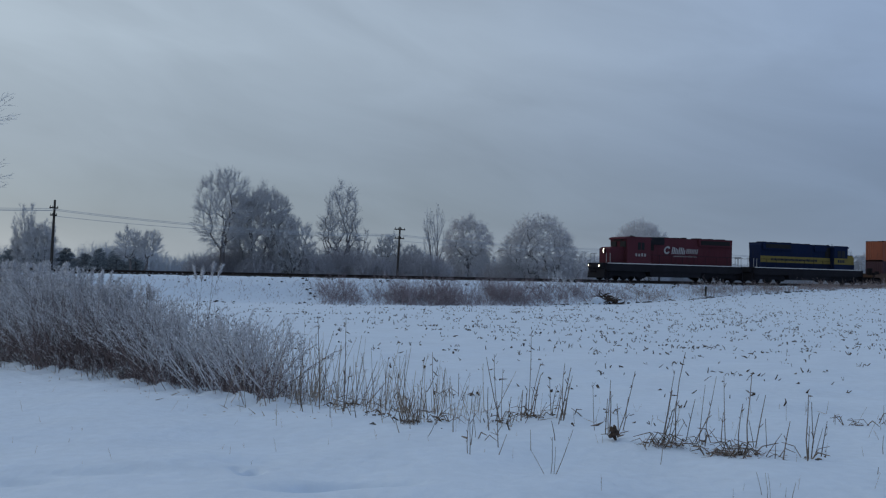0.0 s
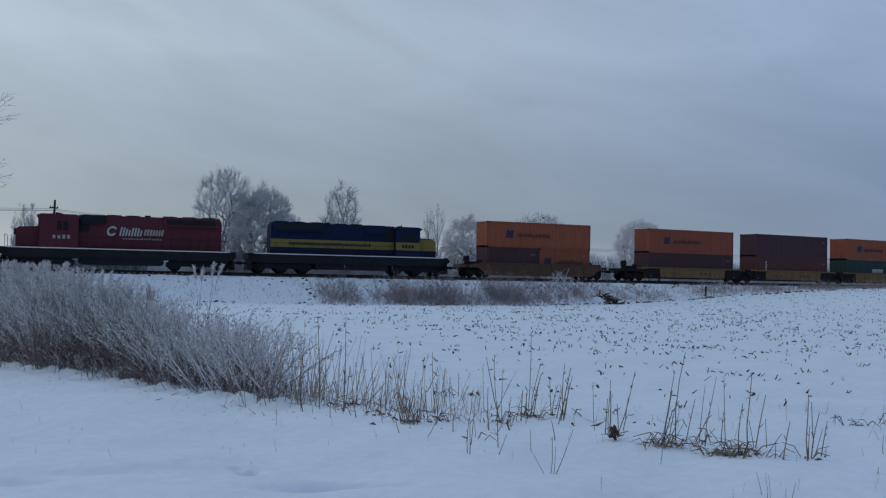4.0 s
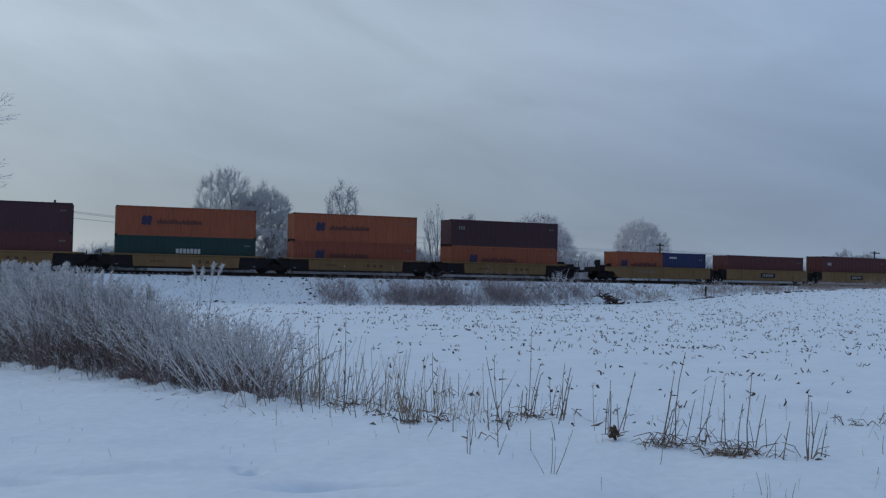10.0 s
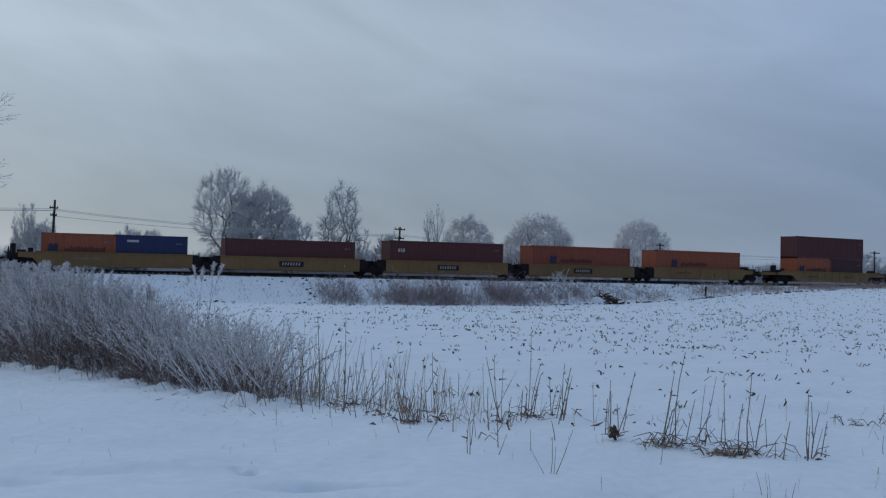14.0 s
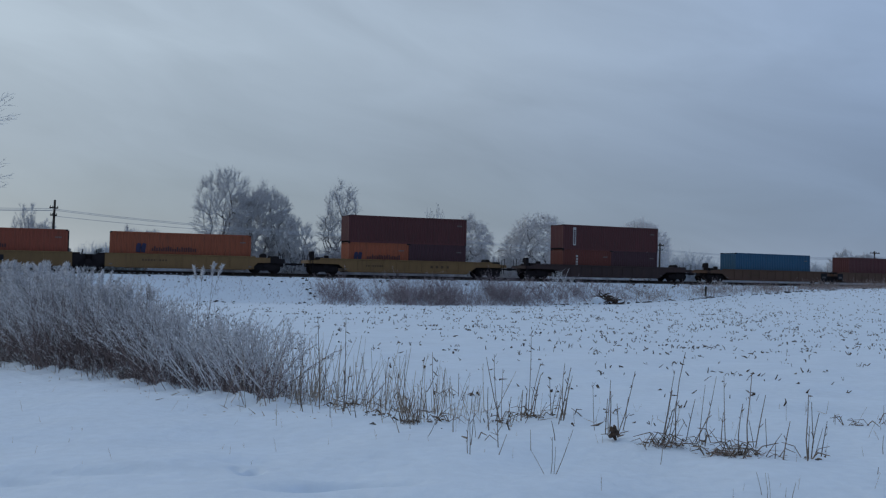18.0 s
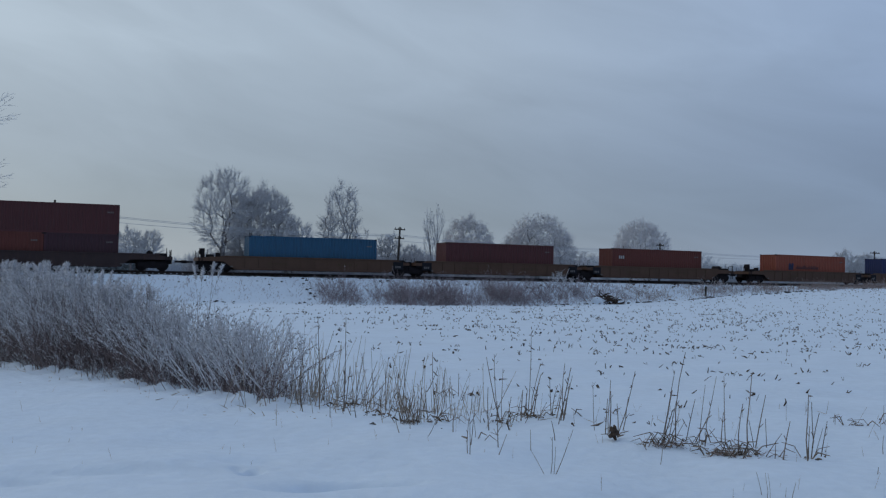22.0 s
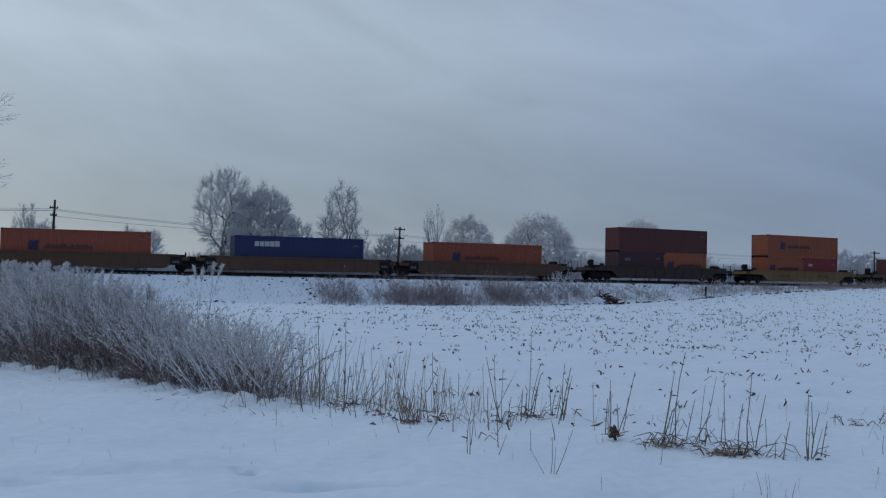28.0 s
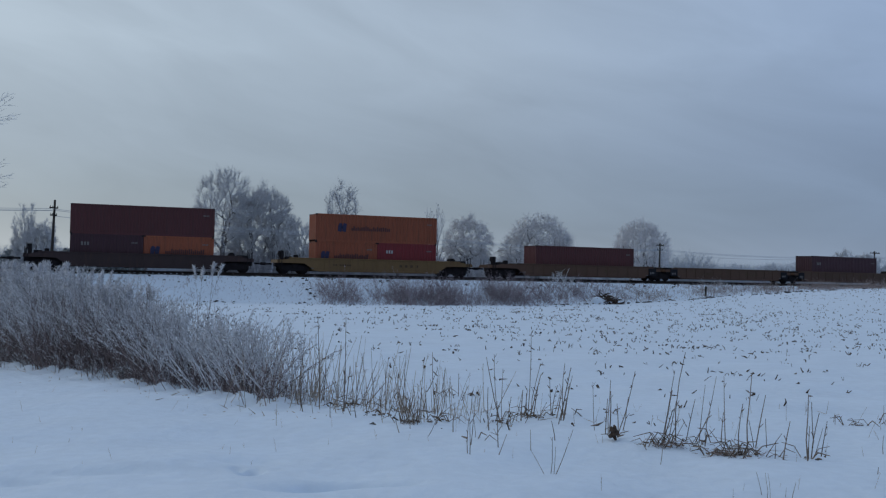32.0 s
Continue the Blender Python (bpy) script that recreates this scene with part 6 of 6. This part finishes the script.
def weed_clump(x, y, stalks, tangle=0, wide=0.15, at=(0.0, 0.0), lump=None, r=0.0066):
    """Dead stalks, each (x, y, height, lean) from the clump's middle, over a tangle of litter that lies round at."""
    rnd = random.Random(int(x * 1000 + y * 77))
    ground = ground_at(x, y)
    label = "clump of brown weed stalks with broken litter in the snow" if tangle else "few thin brown weed stalks standing in the snow"
    c = tagged(new("weed_clump"), label, "weeds", group="weed clumps at the field's edge")
    c.matrix_basis = pose(x, y, ground)
    lv = Sticks()
    for px, py, h, lean in stalks:
        st = Sticks()
        z = ground_at(x + px, y + py) - ground
        k = r * rnd.uniform(0.75, 1.15) * (0.7 if h < 0.3 else 1.0)
        p = Vector((px, py, z - 0.02))
        tip = Vector((px + lean * h, py + rnd.gauss(0, 0.06) * h, z + h))
        side = Vector((rnd.gauss(0, 0.012), 0, 0)) * (h / 0.5)
        pts = [p, p.lerp(tip, 0.34) + side, p.lerp(tip, 0.68) + side * rnd.uniform(0.2, 1.0), tip]
        for i in range(3):
            st.add(pts[i], pts[i + 1], k * (1 - 0.16 * i), k * (0.84 - 0.16 * i))
        # knots and stubs of lost side twigs
        for _ in range(rnd.choice((0, 1, 1, 2)) if h > 0.28 else 0):
            q = pts[1].lerp(pts[3], rnd.random())
            e = ((tip - p).normalized() * 0.8 + Vector((rnd.choice((-1, 1)) * 0.5, rnd.gauss(0, 0.3), 0))).normalized()
            st.add(q, q + e * rnd.uniform(0.02, 0.07), k * 0.7, k * 0.4)
        ob = new("stalk", st.mesh("stalk", M_STALK, 4))
        ob.parent = c
        # a dead leaf or seed case near the top of some
        if h > 0.4 and rnd.random() < 0.45:
            q = pts[2].lerp(tip, rnd.uniform(0.1, 1.0))
            e = Vector((rnd.choice((-1, 1)) * 0.5, rnd.gauss(0, 0.3), rnd.gauss(0.3, 0.5))).normalized()
            lv.add(q, q + e * 0.025, 0.003, 0.008)
            lv.add(q + e * 0.025, q + e * 0.055, 0.008, 0.002)
    ax, ay = at
    for i in range(tangle):
        # bent stalks that arch up from the snow and fall back to it
        a = Vector((ax + rnd.gauss(0, wide), ay + rnd.gauss(0, wide * 0.6), 0.0))
        e = Vector((rnd.gauss(0, 1), rnd.gauss(0, 0.5), 0)).normalized()
        ln = rnd.uniform(0.06, 0.17)
        m = a + e * ln * 0.5 + Vector((0, 0, rnd.uniform(0.03, 0.13)))
        b = m + (e + Vector((rnd.gauss(0, 0.3), rnd.gauss(0, 0.3), rnd.gauss(-0.35, 0.4)))).normalized() * ln
        b.z = max(b.z, 0.005)
        k = rnd.uniform(0.0035, 0.0075)
        lv.add(a, m, k, k * 0.9)
        lv.add(m, b, k * 0.9, k * 0.5)
    for i in range(tangle // 2):
        # dark leaves flattened on the snow
        a = Vector((ax + rnd.gauss(0, wide * 0.8), ay + rnd.gauss(0, wide * 0.5), 0.015))
        e = Vector((rnd.gauss(0, 1), rnd.gauss(0, 0.5), rnd.uniform(0, 0.4))).normalized()
        lv.add(a, a + e * rnd.uniform(0.03, 0.07), 0.012, 0.006)
    if lv.a:
        tagged(new("dry_litter", lv.mesh("dry_litter", M_LITTER)), "broken dry leaves and stalks", kind="stuff").parent = c
    if tangle > 14:
        pale = Sticks()
        for i in range(tangle * 3):
            a = Vector((ax + rnd.gauss(0, wide), ay + rnd.gauss(0, wide * 0.6), rnd.uniform(0, 0.05)))
            e = Vector((rnd.gauss(0, 1), rnd.gauss(0, 0.6), rnd.gauss(0.3, 0.4))).normalized()
            pale.spike(a, a + e * rnd.uniform(0.04, 0.14), 0.0035)
        pale.add(Vector((ax, ay, 0)), Vector((ax + 0.06, ay, 0.03)), 0.005, 0.003)
        tagged(new("pale_tangle", pale.mesh("pale_tangle", M_GRASS)), "pale tangled dry grass", kind="stuff").parent = c
    if lump:
        bm = B()
        bmesh.ops.create_icosphere(bm, subdivisions=4, radius=0.047)
        for v in bm.verts:
            v.co.z = v.co.z * 1.3 + 0.06
            v.co += v.normal * 0.04 * noise.noise(v.co * 26)
            v.co.x *= 1 - 0.55 * max(0, v.co.z - 0.03) / 0.13
            v.co += Vector((lump[0], lump[1], 0))
        part("seed_head", bm, M_SEED, c, "dark brown dried seed head")


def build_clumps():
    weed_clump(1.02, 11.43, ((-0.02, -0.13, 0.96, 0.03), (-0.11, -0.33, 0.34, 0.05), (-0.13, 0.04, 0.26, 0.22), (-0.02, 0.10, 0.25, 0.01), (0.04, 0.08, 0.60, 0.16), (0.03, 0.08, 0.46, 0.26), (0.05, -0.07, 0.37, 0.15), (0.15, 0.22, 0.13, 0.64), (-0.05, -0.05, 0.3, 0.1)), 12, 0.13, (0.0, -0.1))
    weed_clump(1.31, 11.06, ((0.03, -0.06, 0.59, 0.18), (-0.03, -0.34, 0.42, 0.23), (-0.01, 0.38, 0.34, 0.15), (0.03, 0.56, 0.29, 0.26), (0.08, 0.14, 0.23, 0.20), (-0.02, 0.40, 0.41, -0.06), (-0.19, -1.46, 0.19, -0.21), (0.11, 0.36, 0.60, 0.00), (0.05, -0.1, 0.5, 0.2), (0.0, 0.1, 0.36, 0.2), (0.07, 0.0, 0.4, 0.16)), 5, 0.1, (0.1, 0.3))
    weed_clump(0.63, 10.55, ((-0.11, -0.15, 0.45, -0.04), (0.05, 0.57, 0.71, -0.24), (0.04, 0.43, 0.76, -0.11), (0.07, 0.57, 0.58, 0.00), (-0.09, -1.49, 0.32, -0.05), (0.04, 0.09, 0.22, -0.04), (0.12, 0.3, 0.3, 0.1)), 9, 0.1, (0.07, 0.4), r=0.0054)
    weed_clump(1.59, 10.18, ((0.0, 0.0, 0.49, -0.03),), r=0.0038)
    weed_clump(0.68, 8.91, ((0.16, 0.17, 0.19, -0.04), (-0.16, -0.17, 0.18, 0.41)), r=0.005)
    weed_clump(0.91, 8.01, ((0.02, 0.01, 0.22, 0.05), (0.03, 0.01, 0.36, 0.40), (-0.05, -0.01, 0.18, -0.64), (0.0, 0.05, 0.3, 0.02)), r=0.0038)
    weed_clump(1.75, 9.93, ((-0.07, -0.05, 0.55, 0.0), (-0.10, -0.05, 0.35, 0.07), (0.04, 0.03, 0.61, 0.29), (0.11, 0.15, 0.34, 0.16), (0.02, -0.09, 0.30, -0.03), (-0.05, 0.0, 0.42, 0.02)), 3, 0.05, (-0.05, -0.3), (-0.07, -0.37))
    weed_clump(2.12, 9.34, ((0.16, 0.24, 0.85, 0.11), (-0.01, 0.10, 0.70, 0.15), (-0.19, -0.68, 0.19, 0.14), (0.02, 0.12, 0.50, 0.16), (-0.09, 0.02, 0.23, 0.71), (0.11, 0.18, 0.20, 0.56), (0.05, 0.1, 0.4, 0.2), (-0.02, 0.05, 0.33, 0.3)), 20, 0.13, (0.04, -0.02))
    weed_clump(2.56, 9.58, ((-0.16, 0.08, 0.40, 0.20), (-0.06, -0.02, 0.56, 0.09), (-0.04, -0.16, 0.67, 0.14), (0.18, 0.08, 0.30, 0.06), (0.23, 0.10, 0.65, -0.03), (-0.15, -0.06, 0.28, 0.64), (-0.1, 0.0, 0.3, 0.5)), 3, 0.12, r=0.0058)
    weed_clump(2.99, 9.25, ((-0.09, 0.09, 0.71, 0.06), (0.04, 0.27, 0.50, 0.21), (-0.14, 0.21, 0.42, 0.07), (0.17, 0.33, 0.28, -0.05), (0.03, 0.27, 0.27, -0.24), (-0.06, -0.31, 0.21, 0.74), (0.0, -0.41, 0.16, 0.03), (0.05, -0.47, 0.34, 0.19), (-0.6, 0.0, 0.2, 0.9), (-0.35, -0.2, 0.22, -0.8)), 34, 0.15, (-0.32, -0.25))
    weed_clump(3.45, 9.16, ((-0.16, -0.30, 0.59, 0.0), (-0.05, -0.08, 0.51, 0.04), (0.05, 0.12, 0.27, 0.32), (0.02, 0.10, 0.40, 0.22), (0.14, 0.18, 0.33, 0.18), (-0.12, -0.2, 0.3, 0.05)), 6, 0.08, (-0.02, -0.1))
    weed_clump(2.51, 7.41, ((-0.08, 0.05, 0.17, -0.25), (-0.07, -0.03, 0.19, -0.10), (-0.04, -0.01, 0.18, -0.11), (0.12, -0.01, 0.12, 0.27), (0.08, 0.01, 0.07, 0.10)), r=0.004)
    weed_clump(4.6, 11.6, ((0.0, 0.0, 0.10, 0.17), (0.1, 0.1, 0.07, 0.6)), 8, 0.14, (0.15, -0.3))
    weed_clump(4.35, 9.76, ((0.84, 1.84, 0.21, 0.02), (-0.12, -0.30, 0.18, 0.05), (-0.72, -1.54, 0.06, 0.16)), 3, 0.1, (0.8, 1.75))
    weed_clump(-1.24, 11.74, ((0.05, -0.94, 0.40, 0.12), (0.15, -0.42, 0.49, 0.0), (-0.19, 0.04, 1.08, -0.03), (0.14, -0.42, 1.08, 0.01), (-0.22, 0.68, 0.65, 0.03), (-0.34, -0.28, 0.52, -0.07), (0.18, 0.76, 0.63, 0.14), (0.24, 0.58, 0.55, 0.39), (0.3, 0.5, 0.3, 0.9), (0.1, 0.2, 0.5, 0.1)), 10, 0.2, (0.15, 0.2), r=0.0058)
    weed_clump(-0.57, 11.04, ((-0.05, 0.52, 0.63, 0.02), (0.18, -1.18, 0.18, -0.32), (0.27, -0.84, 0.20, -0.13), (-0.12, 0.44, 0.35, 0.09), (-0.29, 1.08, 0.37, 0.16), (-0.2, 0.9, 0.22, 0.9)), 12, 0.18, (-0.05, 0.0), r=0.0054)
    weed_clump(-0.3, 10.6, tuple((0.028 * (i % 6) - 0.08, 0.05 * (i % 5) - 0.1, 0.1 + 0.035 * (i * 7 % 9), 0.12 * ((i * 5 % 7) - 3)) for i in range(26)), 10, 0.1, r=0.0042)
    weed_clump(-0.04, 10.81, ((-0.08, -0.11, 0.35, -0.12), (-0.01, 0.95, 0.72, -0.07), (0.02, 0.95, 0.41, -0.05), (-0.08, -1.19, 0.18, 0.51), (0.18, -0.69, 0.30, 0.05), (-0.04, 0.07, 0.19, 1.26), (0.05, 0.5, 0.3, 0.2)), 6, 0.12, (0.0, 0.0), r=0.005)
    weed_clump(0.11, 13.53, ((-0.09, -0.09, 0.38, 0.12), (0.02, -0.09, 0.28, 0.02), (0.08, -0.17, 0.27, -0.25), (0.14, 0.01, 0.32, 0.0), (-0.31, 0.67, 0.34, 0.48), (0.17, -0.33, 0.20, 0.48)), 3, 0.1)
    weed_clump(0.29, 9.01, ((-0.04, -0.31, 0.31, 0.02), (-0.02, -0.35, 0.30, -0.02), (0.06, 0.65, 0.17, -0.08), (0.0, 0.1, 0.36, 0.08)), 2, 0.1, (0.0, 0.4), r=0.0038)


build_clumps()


def build_stubble():
    """Broken corn stalks and husks in rows across the field."""
    rnd = random.Random(71)
    st = Sticks()
    pts = []
    for row in range(155):
        d = 10.5 + row * 0.76
        lo = 0.24 if row < 16 else 0.5
        n = int(34 + d * 1.4)
        strong = 1.0 + 0.35 * math.sin(row * 2.1) * math.sin(row * 0.37 + 1)
        for _ in range(n):
            a = rnd.uniform(-0.52, 0.52)
            y = d / (1 - 0.16 * a) + rnd.gauss(0, 0.14)
            x = a * y
            if rnd.random() < strong * (1.0 if y < 40 else max(0.45, 1 - (y - 40) / 70)) * (lo + 0.3 * noise.noise(Vector((x * 0.15, y * 0.15, 0)))) * (0.42 + 0.6 * min(1, max(0, (a + 0.1) / 0.35))):
                pts.append((x, y))
    a = np.array(pts)
    s, q = from_line(a[:, 0], a[:, 1])
    z = ground_z(a[:, 0], a[:, 1])
    for (x, y), qq, zz in zip(pts, q, z):
        if qq < 9.0 or (x < -1.7 and y < 17.5 - x * 0.35):
            continue
        far = min(1.0, max(0.0, (y - 12) / 55))
        for _ in range(rnd.choice((1, 1, 1, 2, 3))):
            p = Vector((x + rnd.gauss(0, 0.12), y + rnd.gauss(0, 0.1), zz - 0.015))
            w = rnd.uniform(0.0042, 0.0125) * (1 + 1.3 * far)
            kind = rnd.random()
            if kind < 0.55:
                for _ in range(rnd.choice((1, 1, 2))):
                    dd = Vector((rnd.gauss(0, 0.5), rnd.gauss(0, 0.4), rnd.uniform(0.35, 1.0))).normalized()
                    st.add(p, p + dd * rnd.uniform(0.04, 0.12 + 0.06 * far), w, w * 0.7)
            elif kind < 0.82:
                e = Vector((rnd.gauss(0, 1), rnd.gauss(0, 0.6), rnd.uniform(0.0, 0.7))).normalized()
                b = p + e * rnd.uniform(0.03, 0.09 + 0.05 * far) + Vector((0, 0, 0.02))
                st.add(p + Vector((0, 0, 0.01)), b, w, w * 1.5)
                st.add(b, b + Vector((rnd.gauss(0, 0.05), rnd.gauss(0, 0.02), rnd.uniform(-0.05, 0.05))), w * 1.5, w * 0.3)
            else:
                # a crumpled scrap of husk
                e = Vector((rnd.gauss(0, 1), rnd.gauss(0, 0.6), rnd.uniform(0.1, 0.9))).normalized()
                st.add(p, p + e * rnd.uniform(0.04, 0.09), w * 1.1, w * 2.2)
    tagged(new("corn_stubble", st.mesh("corn_stubble", M_STUBBLE)), "rows of broken corn stubble poking through the snow", "stubble", kind="stuff")


build_stubble()


def bank_shrubs(name, runs, label, mat, seed, thick=0.016, spray=0.5, twigs=5):
    """Low brush on the bank: runs of (s, width, distance before the line, height, stems)."""
    rnd = random.Random(seed)
    st = Sticks()
    base = []
    for s, w, q, h, n in runs:
        for _ in range(n):
            k = rnd.gauss(0, 0.55)
            m = along(s + k * w / 2, -(q + rnd.gauss(-0.3, 1.2)))
            base.append((m.translation.x, m.translation.y, h * (0.35 + 0.65 * math.exp(-1.4 * k * k)) * rnd.uniform(0.35, 1.05) * (0.8 + 0.3 * math.sin((s + k * w / 2) * 2.7) + 0.2 * math.sin((s + k * w / 2) * 6.1 + 1.0))))
    zs = heights(base)
    for (x, y, h), z in zip(base, zs):
        d = Vector((rnd.gauss(0, spray), rnd.gauss(0, spray), 1)).normalized()
        a = Vector((x, y, z - 0.04))
        m = a + d * h * 0.5
        b = m + (d + Vector((rnd.gauss(0, 0.25), rnd.gauss(0, 0.25), 0))).normalized() * h * 0.5
        st.add(a, m, thick, thick * 0.8)
        st.add(m, b, thick * 0.8, thick * 0.4)
        for _ in range(twigs):
            q = a.lerp(m, rnd.uniform(0.3, 1)) if rnd.random() < 0.4 else m.lerp(b, rnd.random())
            e = (d * 0.5 + Vector((rnd.gauss(0, 0.6), rnd.gauss(0, 0.6), rnd.gauss(0.1, 0.3)))).normalized()
            st.spike(q, q + e * h * rnd.uniform(0.12, 0.32), thick * 0.8)
    tagged(new(name, st.mesh(name, mat)), label, "bushes", kind="stuff")


bank_shrubs("bank_brush", [(-12.0, 4.6, 7.2, 1.9, 420), (-6.6, 5.4, 7.6, 2.0, 560), (-2.6, 6.0, 7.8, 2.2, 760), (4.0, 6.4, 7.2, 2.1, 820), (8.4, 5.0, 6.8, 1.4, 360), (11.8, 5.5, 6.4, 1.4, 360), (0.0, 26.0, 8.6, 0.75, 520), (-13.8, 2.4, 8.8, 0.7, 60), (15.5, 7.0, 6.6, 1.0, 240), (-2.0, 20.0, 9.2, 0.5, 260)],
            "low greyish-brown brush on the snowy railway bank", M_SHRUB, 81, 0.011, spray=0.6, twigs=11)
bank_shrubs("bank_weeds", [(20, 9, 7.0, 1.0, 480), (28, 9, 7.0, 1.0, 520), (36, 9, 7.0, 1.05, 620), (44, 10, 7.4, 1.15, 800), (53, 12, 8.0, 1.15, 950), (62, 12, 8.4, 1.1, 900), (72, 14, 8.6, 1.1, 700), (31.5, 2.6, 5.0, 1.3, 80), (9.0, 20, 5.0, 0.5, 260)],
            "pale frosted grass along the foot of the railway", M_GRASS, 82, 0.012, twigs=5)
bank_shrubs("bank_tufts", [(-38, 16, 5.5, 0.4, 260), (-24, 16, 5.5, 0.4, 300), (-12, 14, 5.0, 0.4, 300), (2, 16, 4.6, 0.45, 380), (16, 14, 5.0, 0.45, 360), (30, 16, 5.0, 0.45, 320), (-5, 40, 3.0, 0.25, 360), (-20, 40, 7.5, 0.3, 300)],
            "small frosted tufts of grass on the railway bank", M_SHRUB, 85, 0.016, twigs=4)
bank_shrubs("frosted_bush", [(11.9, 1.5, 4.6, 1.85, 46)], "white frosted bush beside the railway", M_FROST, 83, 0.018, twigs=9)
bank_shrubs("frosted_bush", [(31.8, 1.6, 5.2, 1.4, 46)], "white frosted bush beside the railway", M_FROST, 84, 0.018, twigs=9)


def build_bank_bits():
    # old fence post at the foot of the bank
    m = along(26.2, -8.2)
    x, y = m.translation.x, m.translation.y
    p = tagged(new("fence_post"), "short dark wooden fence post with a cap of snow", "post")
    p.matrix_basis = pose(x, y, ground_at(x, y) - 0.1, 0, 3, 0)
    part("post", rod(B(), (0, 0, 0), (0, 0, 1.15), 0.11, 0.10, 10), M_POLE, p)
    part("snow_cap", rod(B(), (0, 0, 1.15), (0, 0, 1.24), 0.11, 0.05, 10), M_SNOW, p)
    # heap of dead branches
    rnd = random.Random(90)
    m = along(13.7, -8.6)
    x, y = m.translation.x, m.translation.y
    heap = tagged(new("brush_pile"), "dark pile of dead branches at the field's edge", "brush pile")
    heap.matrix_basis = pose(x, y, ground_at(x, y))
    for i in range(110):
        a = Vector((rnd.gauss(0.1, 0.8), rnd.gauss(0, 0.4), 0))
        a.z = rnd.random() * 0.9 * math.exp(-(a.x / 0.8) ** 2)
        e = Vector((rnd.gauss(0, 1), rnd.gauss(0, 0.6), rnd.gauss(0, 0.3))).normalized()
        st = Sticks()
        r = rnd.uniform(0.03, 0.09)
        m = a + e * rnd.uniform(0.25, 0.65)
        st.add(a, m, r, r * 0.7)
        st.add(m, m + (e + Vector((0, 0, rnd.gauss(0, 0.4)))).normalized() * 0.3, r * 0.7, r * 0.3)
        ob = new("branch", st.mesh("branch", M_SEED, 5))
        ob.parent = heap
    drift = B()
    bmesh.ops.create_icosphere(drift, subdivisions=3, radius=1.0, matrix=Matrix.Translation((-0.6, -0.35, 0.1)) @ Matrix.Diagonal((0.85, 0.45, 0.62, 1)))
    for v in drift.verts:
        v.co += v.normal * 0.16 * noise.noise(v.co * 2.3)
    part("snow_drift", drift, M_SNOW, heap, "snow lying on the branches", smooth=True)
    # dark stones and tufts scattered below the rails, and a line of footprints
    bm = B()
    for i in range(240):
        s, q = rnd.uniform(-40, 45), rnd.choice((rnd.uniform(2.0, 2.9), rnd.uniform(2.2, 5.0), rnd.uniform(8.3, 9.6)))
        c = along(s, -q).translation
        r = rnd.uniform(0.05, 0.14)
        bmesh.ops.create_icosphere(bm, subdivisions=1, radius=r, matrix=Matrix.Translation((c.x, c.y, ground_at(c.x, c.y) + r * 0.2)) @ Matrix.Diagonal((1.3, 1, 0.8, 1)))
    for i in range(70):
        s = rnd.choice((rnd.uniform(8, 52), rnd.gauss(25, 1.2), rnd.gauss(18, 0.8), rnd.gauss(36, 1.5)))
        c = along(s, -rnd.uniform(8.7, 9.7)).translation
        r = rnd.uniform(0.05, 0.15)
        bmesh.ops.create_icosphere(bm, subdivisions=1, radius=r, matrix=Matrix.Translation((c.x, c.y, ground_at(c.x, c.y) + r * 0.2)) @ Matrix.Diagonal((rnd.uniform(1, 2.2), 1, 0.7, 1)))
    # footprints up the bank: flat dark lumps stand for their shaded hollows
    for i in range(9):
        c = along(-14.6 + 0.25 * math.sin(i * 2.1), -(3.4 + i * 0.5)).translation
        bmesh.ops.create_icosphere(bm, subdivisions=1, radius=0.14, matrix=Matrix.Translation((c.x, c.y, ground_at(c.x, c.y))) @ Matrix.Diagonal((1.2, 1, 0.6, 1)))
    tagged(part("loose_stones", bm, M_BALLAST), "dark ballast stones and a line of dark footprint marks on the snowy bank", "stones", kind="stuff")


build_bank_bits()


# ---- what moves: the train, gently slowing ----
def run(t):
    """Metres gone along the line at t seconds, counted from 16 s."""
    u = t - 16.0
    return 14.1044 * u - 0.015003 * u * u + 0.0000031 * u**3


def motions():
    for thing, s, side, z, turn in TRAIN:
        walk(thing, [(float(t), along(s - run(t), side, z) @ pose(0, 0, 0, 0, 0, turn)) for t in range(0, 33)])

    # every axle turns as it rolls along the stretch of line before the field
    where = {thing: s for thing, s, side, z, turn in TRAIN}
    for wheel, x, r in WHEELS:
        s = where[wheel.parent.parent]
        ks = [k for k in range(0, 961) if -70 < s - run(k / 30) < 105]
        if not ks:
            continue
        ks = [0] * (ks[0] > 0) + ks + [960] * (ks[-1] < 960)
        first, last = (ks[1] if ks[0] == 0 and len(ks) > 1 and ks[1] > 1 else ks[0]), (ks[-2] if ks[-1] == 960 and ks[-2] < 959 else ks[-1])
        walk(wheel, [(k / 30, pose(x, 0, 0, 0, -math.degrees(run(min(max(k, first), last) / 30) / r) % 360, 0)) for k in ks])


motions()
